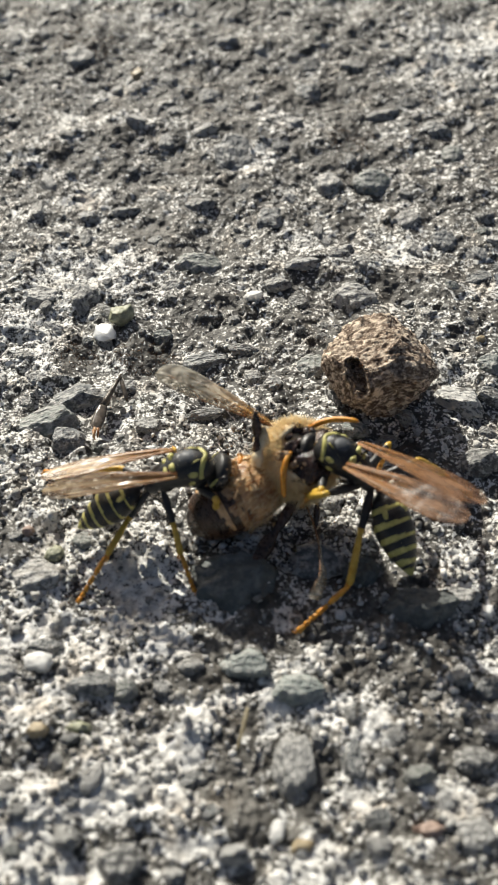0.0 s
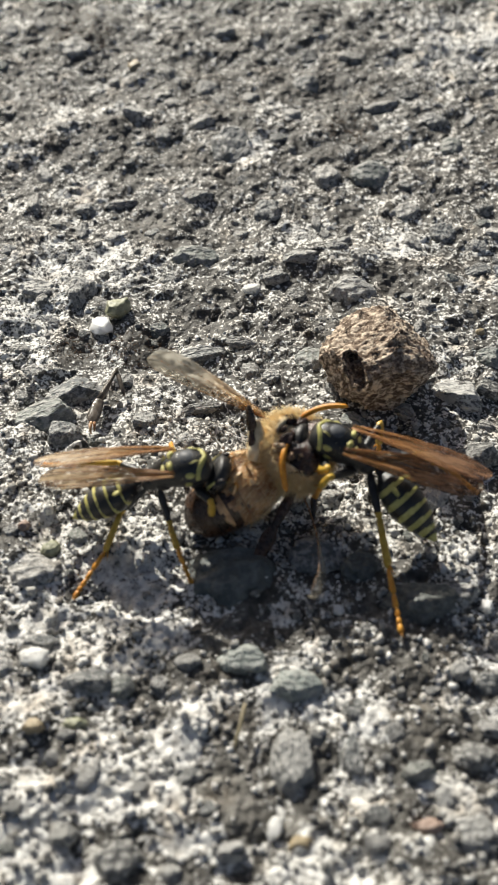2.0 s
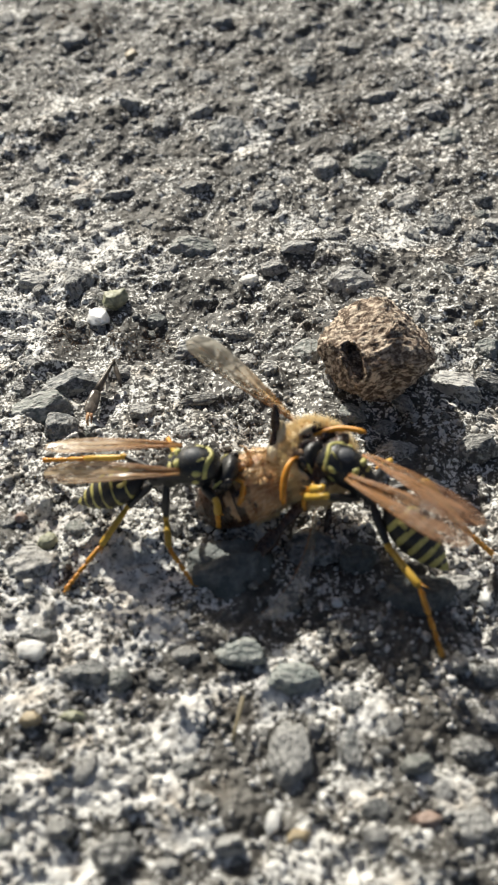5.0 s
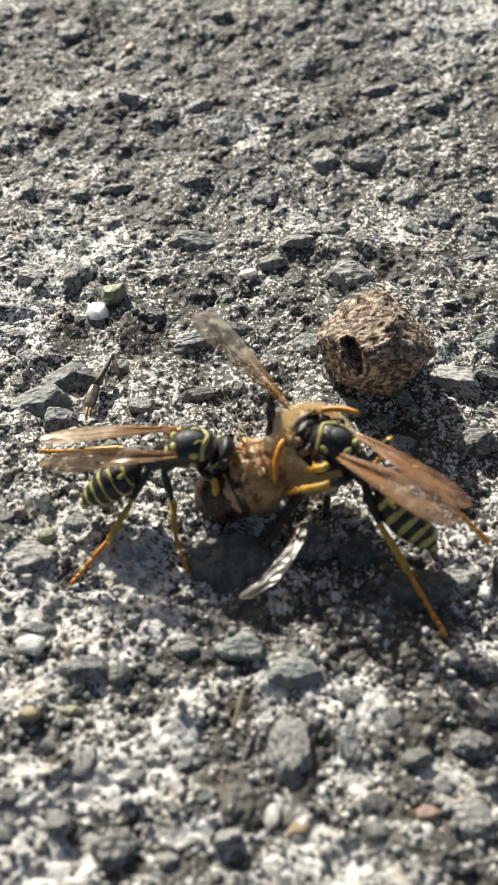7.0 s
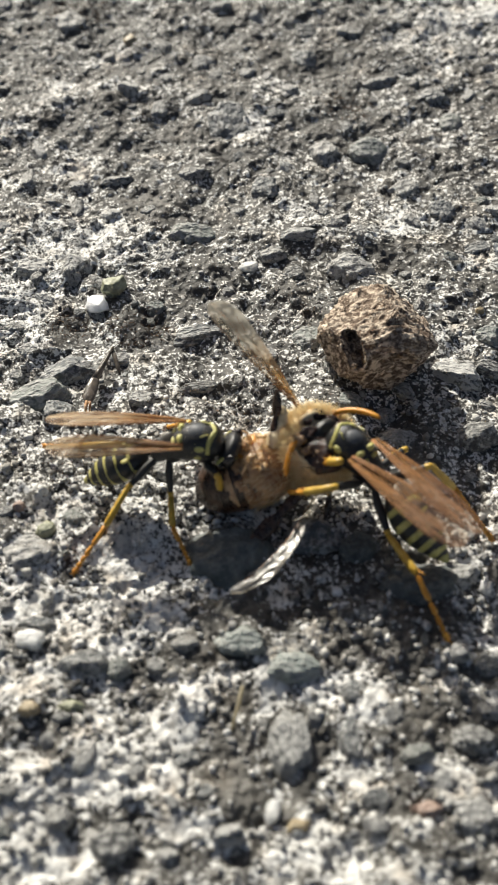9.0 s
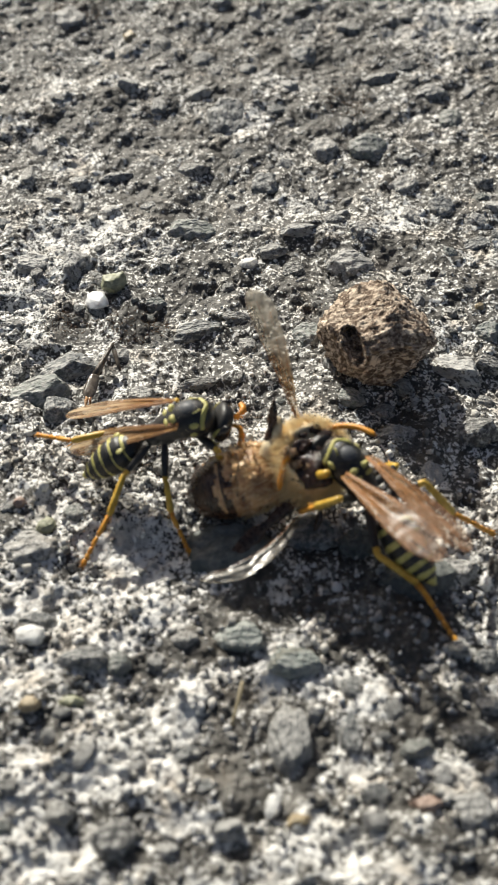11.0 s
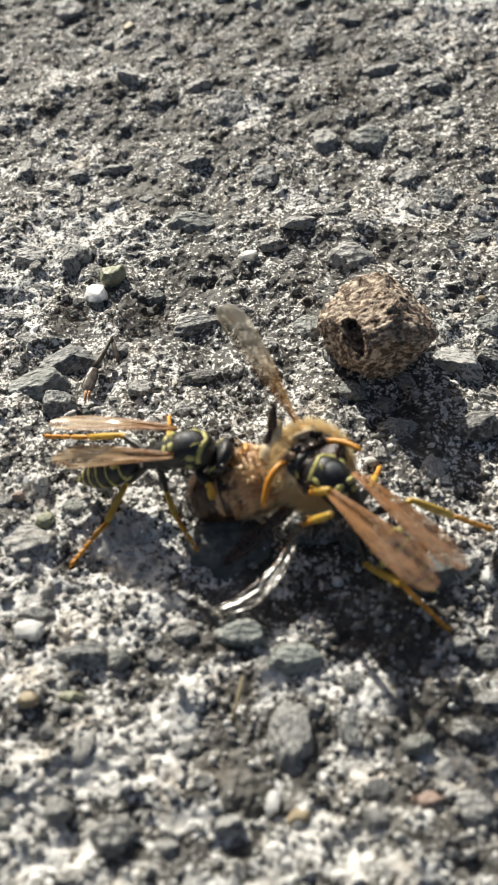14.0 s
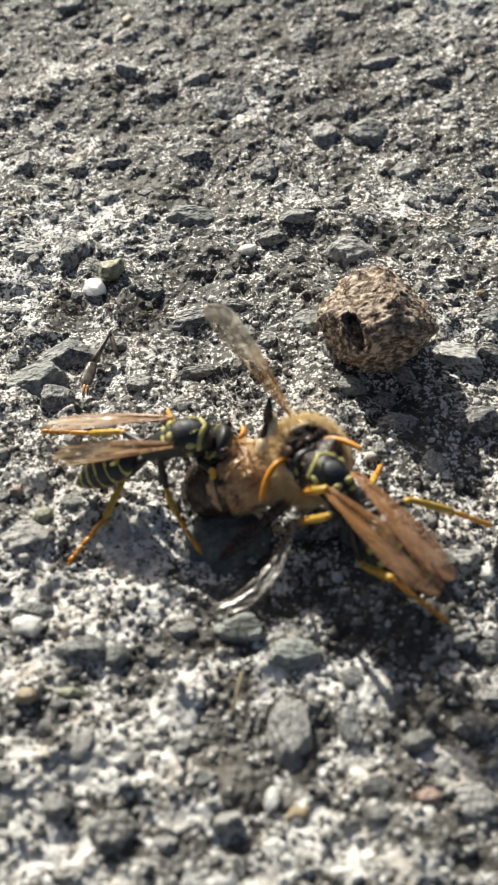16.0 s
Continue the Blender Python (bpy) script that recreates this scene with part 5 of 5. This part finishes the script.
def motions():
    move_wasp(wasp_a, tail_a, wings_a, legs_a, [
        (0, -4.03, -7.01, 5.54, 7.6, 8.2, 0, -12, -9.3, 1.9),
        (1, -4.32, -7.01, 5.54, 8.8, 8.3, 0, -12.3, -9.4, 1.9),
        (2, -3.90, -7.53, 5.54, 1, 8.2, 0, -12.3, -9, 1.9),
        (3, -3.83, -7.79, 5.54, 0.4, 8.8, 0, -11.6, -8.8, 1.9),
        (4, -3.24, -8.35, 5.54, -5.8, 8.7, 0, -11.9, -8.1, 1.9),
        (6.5, -3.39, -7.17, 5.54, 2.6, 8.7, 0, -11.1, -8.6, 1.9),
        (7.5, -3.51, -6.87, 5.54, -0.6, 8.3, 0, -10.9, -8.4, 1.9),
        (8.5, -3.15, -6.32, 5.54, 1.9, 8.1, 0, -10.9, -7.9, 1.9),
        (9.2, -3.00, -7.13, 5.54, -6.2, 8, 0, -10.8, -7, 1.9),
        (11.3, -3.87, -5.77, 6.14, 8.1, 11.1, 0, -11, -7.1, 1.9),
        (11.5, -4.13, -5.93, 6.1, 5.5, 11, 0, -11, -7.2, 1.9),
        (12, -3.35, -7.12, 5.54, -6.3, 9.1, 0, -10.8, -7.6, 1.9),
        (12.5, -3.35, -7.58, 5.54, -7.1, 8.9, 0, -10.6, -8.2, 1.9),
        (13, -3.21, -8.57, 5.54, -5.1, 9, 0, -10.8, -8.2, 1.9),
        (14, -3.52, -8.52, 5.54, -5.6, 9.3, 0, -10.7, -7.8, 1.9),
        (15, -3.41, -8.36, 5.54, -4, 9.2, 0, -10.5, -8.2, 1.9),
        (16, -3.55, -7.95, 5.54, 1.2, 9.7, 0, -10.6, -8.4, 1.9),
    ], {
        (2, -1): ("joints", [(0, -8.2, -8.8, 2.1, -9.5, -11.3, 1.5, -11.2, -13.7, -0.1), (1, -8.2, -8.8, 1.9, -9.4, -11.1, 0.5, -11.2, -13.7, -0.1), (2, -8.4, -8.6, 2.2, -9.5, -10.9, 0.7, -11.2, -13.7, -0.1), (3, -8.5, -8.6, 2.3, -9.5, -10.9, 0.8, -11.2, -13.7, -0.1), (4, -8, -9, 2.4, -9.5, -11.1, 1.1, -11.1, -13.6, -0.1), (6.5, -7.5, -9.2, 2.2, -9, -11.3, 1, -11.2, -13.6, -0.1), (8.5, -7.5, -8.7, 3, -9, -10.9, 1.6, -11.2, -13.7, -0.1), (9.2, -7.7, -9, 3.1, -9.1, -11.1, 1.8, -11.2, -13.5, -0.1), (11.3, -8.2, -8.4, 3.5, -9.2, -10.7, 2, -11.2, -13.7, -0.1), (12, -7.9, -8, 2.2, -9, -10.3, 0.9, -11.3, -13.7, -0.1), (13, -7.5, -8.7, 1.9, -9, -10.9, 0.7, -11.2, -13.7, -0.1), (14, -7.8, -8.5, 1.9, -9.1, -10.7, 0.6, -11.2, -13.6, -0.1), (16, -7.9, -8.6, 1.9, -9.1, -10.8, 0.6, -11.2, -13.7, -0.1)]),
        (1, -1): ("joints", [(0, -5, -9.8, 2.6, -4.6, -10.7, 0.8, -3.8, -12.8, 0.2), (1, -5.1, -9.9, 2.8, -4.9, -10.3, 0.8, -3.8, -12.7, 0.1), (2, -5.1, -9.8, 2.4, -4.5, -11.9, 2.4, -3.7, -12.8, 0.2), (3, -5.3, -9.1, 1.8, -4.8, -10.8, 0.7, -3.8, -12.8, 0.2), (4, -5.3, -10.1, 2, -5, -12.2, 1.9, -3.6, -13.2, 0.4), (6.5, -4.8, -9, 1.9, -4.6, -10.8, 0.9, -3.7, -13.3, 0.4), (8.5, -4.7, -8.6, 2.3, -4.6, -10.3, 1, -3.6, -12.8, 0.4), (9.2, -4.9, -8.8, 2, -4.7, -10.7, 1.1, -3.6, -12.7, 0.4), (11.3, -5.4, -8.8, 3.3, -5.1, -10.5, 2, -3.9, -12.5, 0.4), (12, -4.7, -7.7, 1.8, -4.2, -9.7, 2.3, -2.6, -8.8, 0.1), (13, -5.1, -9, 1.7, -4.4, -11, 1.5, -3.6, -11.7, 0.1), (14, -5.1, -9.2, 1.8, -4.4, -11.2, 1.8, -2.9, -13.2, 0.6), (16, -5, -9.5, 1.8, -4.3, -11.5, 2.1, -2.4, -14.1, 0.6)]),
        (2, 1): ("joints", [(0, -8.8, -5.2, 3.3, -11.4, -4.6, 2.3, -15.5, -3.1, 0.3), (1, -8.8, -5, 3.2, -11.7, -5, 2.9, -15.6, -3.1, 0.3), (2, -8.7, -5.4, 3.5, -11.5, -5.7, 3.7, -15.7, -3.1, 0.4), (3, -8.4, -5.4, 3.5, -11, -4.5, 2.4, -15.8, -3, 0.4), (4, -8.2, -6.2, 4.2, -10.9, -5.5, 3.2, -15.5, -3.1, 0.4), (6.5, -8.3, -5.3, 3.3, -10.9, -4.7, 2.3, -15.6, -3.1, 0.3), (8.5, -8.4, -5.1, 3.5, -11, -4.6, 2.4, -15.3, -3.1, 0.4), (9.2, -8.2, -5.6, 3.6, -11, -5.1, 2.8, -15.5, -3.1, 0.4), (11.3, -9.1, -4.9, 3.7, -11.9, -5.4, 3.3, -15.5, -3, 0.4), (12, -8.2, -5, 3.3, -10.8, -4.3, 2.1, -15.5, -3, 0.4), (13, -8.1, -6.2, 4.4, -10.4, -5.3, 3, -15.4, -3.1, 0.4), (14, -8.1, -5.9, 3.8, -10.5, -4.9, 2.4, -15.4, -3.1, 0.4), (16, -8.1, -5.6, 3.3, -10.4, -4.6, 1.9, -15.6, -3.1, 0.4)]),
        (1, 1): ("ground", [(0, -5.5, -0.8, 0), (16, -5.3, -1.2, 0)], (-0.8, 3.2, -1.4)),
        (0, 1): ("body", [(0, 3.0, 1.7, -3.0), (16, 3.0, 1.7, -3.0)], (-1.0, 1.5, -2.6)),
        (0, -1): ("body", [(0, 0.9, -1.9, -4.3), (8, 1.1, -1.8, -4.2), (11.5, 1.3, -1.6, -4.2), (16, 1.0, -1.8, -4.2)], (1.9, -2.9, -1.6)),
    }, [(0, -14, -6.9, 4.4, -13.8, -8.3, 4.4), (1, -14.2, -6, 3.6, -13.7, -7.7, 3.1), (2, -13.8, -8.1, 6.7, -13.7, -7.9, 4.5), (3, -13.9, -7.4, 5.8, -13.6, -7.8, 4.1), (4, -13.1, -6.3, 5.6, -13.2, -8.1, 4.7), (6.5, -13.4, -6.5, 5.3, -13.2, -8.1, 4.5), (7.5, -13.5, -6.5, 6.3, -13.5, -7.7, 4.9), (8.5, -13.2, -6.7, 6.8, -13.4, -9.2, 6.8), (9.2, -12.9, -5.9, 6.6, -12.7, -6.4, 4.1), (11.3, -12.5, -2.1, 2.2, -12.2, -5.2, 1.9), (12, -12.8, -3.5, 4.3, -12.7, -6, 3), (12.5, -13, -4.6, 5, -12.6, -6.1, 2.9), (13, -12.9, -5.9, 4.5, -12.9, -7.9, 4), (14, -13, -5.1, 4.2, -12.8, -7.3, 2.8), (15, -13.1, -5.5, 4.4, -12.7, -7.3, 2.9), (16, -13.1, -5.3, 3.6, -12.7, -7.4, 2.5)])
    move_wasp(wasp_b, tail_b, wings_b, legs_b, [
        (0, 5.98, -6.58, 6.35, 152.1, 13.1, 0, 10.6, -12.2, 1.9),
        (1, 5.36, -5.80, 6.35, 162.1, 12.4, 0, 11.1, -10.6, 1.9),
        (2, 5.82, -5.99, 6.35, 161.5, 12.4, 0, 12.6, -10.4, 1.9),
        (3, 6.16, -7.67, 6.35, 152.6, 12.3, 0, 13.4, -12.8, 1.9),
        (4, 6.60, -9.04, 6.35, 147, 12.7, 0, 13.4, -13.5, 1.9),
        (6.5, 5.95, -7.65, 6.35, 145.3, 13, 0, 13.2, -13.3, 1.9),
        (7.5, 6.20, -7.37, 6.35, 141.3, 13.4, 0, 13, -13.2, 1.9),
        (8.5, 6.87, -7.82, 6.35, 131.6, 13, 0, 13.3, -13.4, 1.9),
        (9.2, 6.91, -8.23, 6.33, 135.3, 12.7, 0, 13.5, -14.5, 1.9),
        (11.3, 6.45, -9.97, 6.15, 132.2, 13.4, 0, 11.8, -15.7, 1.9),
        (12, 6.42, -10.67, 6.13, 132.3, 13.2, 0, 12.5, -15.6, 1.9),
        (12.5, 6.12, -10.98, 6.12, 134.6, 13.1, 0, 12.6, -15.8, 1.9),
        (13, 5.77, -11.25, 6.11, 138.4, 13.2, 0, 12.4, -15.7, 1.9),
        (14, 5.45, -11.38, 6.09, 132.6, 13.3, 0, 12.1, -16.9, 1.9),
        (15, 5.63, -11.24, 6.07, 132.8, 13.6, 0, 12.2, -16.3, 1.9),
        (16, 5.41, -11.62, 6.05, 129.2, 13.1, 0, 12.1, -17.4, 1.9),
    ], {
        (2, 1): ("joints", [(0, 7.3, -10.9, 3.3, 6.6, -13.6, 1.4, 3.2, -16.3, 0.1), (1, 7.4, -9.6, 2.9, 6.8, -12.8, 2.1, 3.4, -14.8, 0.1), (1.2, 7.4, -9.6, 2.9, 6.8, -12.8, 2.1, 3.4, -14.8, 0.1), (1.5, 8.8, -9.8, 3, 9.3, -12.9, 1.7, 9.9, -17.7, 0.9), (2, 8.8, -9.8, 3, 9.3, -12.9, 1.7, 9.9, -17.7, 0.9), (2.9, 8.9, -8.4, 2, 9.8, -11.4, 0.6, 9.9, -17.1, 0.8), (3.4, 9.4, -13.4, 3.1, 10.7, -16.5, 3.9, 12.9, -18.9, 0.7), (4, 9.4, -13.4, 3.1, 10.7, -16.5, 3.9, 12.9, -18.9, 0.7), (6.5, 9, -12, 3.2, 10.7, -14.6, 1.8, 12.9, -18.6, 0.3), (7.5, 8.9, -11.9, 3.1, 10.6, -14.6, 1.9, 12.8, -19, 0.7), (8.5, 9.2, -12.6, 3.1, 10.9, -15.5, 2.4, 12.8, -18.9, 0.7), (9.2, 9.3, -12.7, 2.8, 10.8, -15.7, 3.1, 12.8, -18.9, 0.7), (11.3, 8.3, -15.1, 3.3, 10.9, -16, 1.3, 12.6, -18.8, 0.7), (12, 8.7, -14.2, 1.8, 10.1, -16.9, 3.3, 12.7, -18.7, 0.7), (13, 8.5, -14.3, 1.8, 9.6, -16.9, 3.6, 12.6, -18.8, 0.7), (14, 7.8, -15.1, 1.9, 9.7, -17.5, 3.4, 12.5, -18.8, 0.7), (16, 7.5, -15.3, 1.8, 9.1, -17.6, 3.7, 12.7, -18.9, 0.8)]),
        (2, -1): ("joints", [(0, 11.3, -6.6, 5.8, 13.4, -5.7, 3.2, 15.9, -4.7, -0.5), (1, 11, -5.7, 5.5, 13.5, -4.8, 3.4, 16, -4.2, -0.5), (2.2, 11.5, -6.3, 5.3, 13.8, -5.5, 2.8, 16.3, -5, -0.5), (3, 11.8, -8.3, 5.3, 13.5, -10.8, 3.8, 16.7, -11.1, -0.2), (4, 12, -9.5, 5.7, 13.9, -10.8, 3.2, 16.7, -10.8, -0.4), (6.5, 11.5, -8.7, 5.3, 13.6, -11, 4, 16.7, -10.9, -0.4), (8.5, 11.9, -9, 5.6, 13.9, -10, 3, 16.7, -11, -0.2), (9.2, 12.1, -9.2, 5.6, 13.9, -8.6, 2.8, 16.7, -10.9, -0.4), (11.3, 11.5, -11, 5.5, 13.6, -11.6, 2.9, 16.7, -10.8, -0.3), (12, 11.4, -11.6, 5.5, 13.6, -11.5, 2.9, 16.7, -11, -0.2), (13, 10.9, -11.9, 5.5, 13.4, -11.8, 3.3, 16.7, -10.9, -0.4), (14, 10.5, -12.5, 5.3, 13.3, -12.3, 3.4, 16.8, -10.9, -0.3), (16, 10.4, -12.8, 5.3, 13.3, -12.5, 3.6, 16.7, -11, -0.2)]),
        (1, -1): ("ground", [(0, 9.2, -3.0, 0), (16, 9.4, -6.2, 0)], (-2.4, -3.6, -0.4)),
        (1, 1): ("joints", [(0, 4.8, -9.7, 6, 3.7, -8.3, 4.1, 3.5, -7.2, 1.3), (2, 5.3, -9.1, 6.4, 4.8, -8.1, 4, 4.6, -6.9, 1.3), (4, 5.1, -11.5, 6.4, 4, -10, 4.5, 4.9, -9.7, 1.7), (6.5, 4.9, -10.9, 6.5, 3.3, -9.9, 4.7, 2.4, -8.2, 2.3), (8.5, 5.3, -11, 6.6, 3.4, -10.2, 5, 2.6, -8.5, 2.6), (9.2, 5.6, -11.7, 6.4, 3.5, -11.1, 5, 2.9, -9.2, 2.8), (11.3, 5.8, -13.4, 6.9, 4.3, -12.7, 5, 3.6, -11.2, 2.4), (12, 5.4, -14.1, 6.6, 4.1, -13.3, 4.6, 3.6, -11.8, 2), (16, 5, -15.2, 6.9, 4, -14, 4.8, 3.6, -12.4, 2.3)]),
        (0, 1): ("joints", [(0, 4.7, -9.2, 5.7, 3.9, -8.1, 4.1, 3.5, -7.1, 2.1), (2, 5.3, -8.5, 6.5, 4.6, -7.2, 4.9, 4.3, -6.2, 2.9), (4, 5, -11.2, 6.5, 4.2, -10, 5, 4, -9, 2.9), (6.5, 5, -9.8, 6.7, 3.8, -8.8, 5.3, 3.2, -7.6, 3.4), (8.5, 6, -9.5, 6.9, 5, -8.2, 5.5, 4.8, -7.7, 3.3), (9.2, 6.1, -9.9, 6.9, 4.8, -8.9, 5.6, 4, -8, 3.6), (11.3, 5.1, -11.4, 6.9, 4.4, -10.3, 5.2, 4.1, -9.3, 3.2), (12, 5.3, -12.4, 6.6, 3.9, -11.4, 5.4, 3.6, -10.3, 3.4), (16, 5.1, -13, 6.7, 3.7, -12.2, 5.4, 3.3, -10.9, 3.5)]),
        (0, -1): ("body", [(0, 3.0, -1.7, -2.0), (16, 3.1, -1.7, -2.0)], (-1.0, -2.0, -2.6)),
    }, [(0, 13.3, -14.3, 9.1, 15, -11.8, 7.8), (1, 15.2, -9.6, 5.6, 15.7, -8, 6), (2, 15.6, -8.7, 4.6, 16.1, -8.3, 5.6), (3, 15.3, -11.3, 3.6, 15.5, -12.5, 7.2), (4, 13.8, -16.9, 8.7, 15.1, -15.1, 7.9), (6.5, 12.9, -15.8, 8.6, 13.9, -14.2, 8.5), (7.5, 12.7, -15.7, 8.8, 13.5, -14.6, 8.3), (8.5, 12.6, -16.8, 7.8, 14.1, -15.6, 6.7), (9.2, 13.2, -16.9, 7.5, 14.4, -15.6, 7.3), (11.3, 11.3, -19.4, 8.9, 13.4, -17.8, 7.5), (12, 11.6, -20, 8.2, 13.8, -18.2, 7), (12.5, 12.2, -19.8, 7.6, 13.4, -18.6, 7.4), (13, 11.3, -20.2, 9.1, 13.6, -18.2, 7.4), (14, 10.9, -20.6, 7.6, 13, -18.8, 7), (15, 11.1, -20.4, 8, 12.6, -19.1, 7.6), (16, 11.3, -20.5, 6.5, 12.2, -19.7, 6.8)])
    move_bee([
        (0, 3.3, -5.5, 4.4, 23.9, 17, 0, -6.1, 0.1, 7.5, 3.69, -16.71, 4.36),
        (1, 2.89, -5.07, 4.4, 27.8, 17, 0, -7.6, -0.6, 8.8, 3.72, -16.35, 3.7),
        (2, 3.12, -5.29, 4.4, 28.3, 17, 0, -6.7, -0.3, 9, 3.83, -16.58, 3.61),
        (3, 4.42, -6.3, 4.4, 19.8, 17, 0, -4.7, -0.2, 9.6, 3.24, -17.5, 3.85),
        (4, 4.87, -7.07, 4.4, 11, 17, 0, -3.5, -0.7, 9.5, 0.8, -18.04, 0.4),
        (6.5, 4.31, -6.15, 4.4, 17, 17, 0, -3.4, 0.4, 9.9, -0.1, -16.32, 0.4),
        (7.5, 4.68, -6.14, 4.4, 17.4, 17, 0, -2.5, 0.6, 10.4, 0.3, -16.33, 2.4),
        (8.5, 4.6, -6.17, 4.4, 14.9, 17, 0, -1.9, 0.6, 10.4, -0.61, -15.65, 0.46),
        (9, 4.76, -6.63, 4.4, 10.8, 17, 0, -1.7, 0.5, 10.4, -0.5, -16.41, 1.62),
        (9.2, 4.83, -6.81, 4.4, 9.1, 17, 0, -1.2, 0.3, 10.5, -2.18, -15.07, 1.85),
        (11.3, 4.3, -8.36, 4.4, 4.1, 17, 0, 1.1, 0.2, 10.3, -2.34, -17.2, 2.99),
        (12, 4.44, -8.78, 4.4, 6.6, 17, 0, -0.9, -0.6, 10.9, -1.82, -17.74, 0.72),
        (12.5, 4.5, -8.9, 4.4, 7.9, 17, 0, -1.1, -0.7, 10.9, -2.01, -17.64, 1.05),
        (13, 4.27, -9.17, 4.4, 2.9, 17, 0, -1.3, -1.1, 10.9, -1.79, -18.56, 1.55),
        (14, 4.25, -9.02, 4.4, 2.5, 17, 0, -1.2, -1.1, 10.9, -1.7, -18.5, 1.46),
        (15, 4.19, -8.98, 4.4, 4, 17, 0, -1.7, -1.3, 10.9, -1.7, -18.42, 1.17),
        (16, 4.03, -8.93, 4.4, 3.3, 17, 0, -2.1, -1.3, 10.9, -1.82, -18.34, 0.71),
    ])


motions()
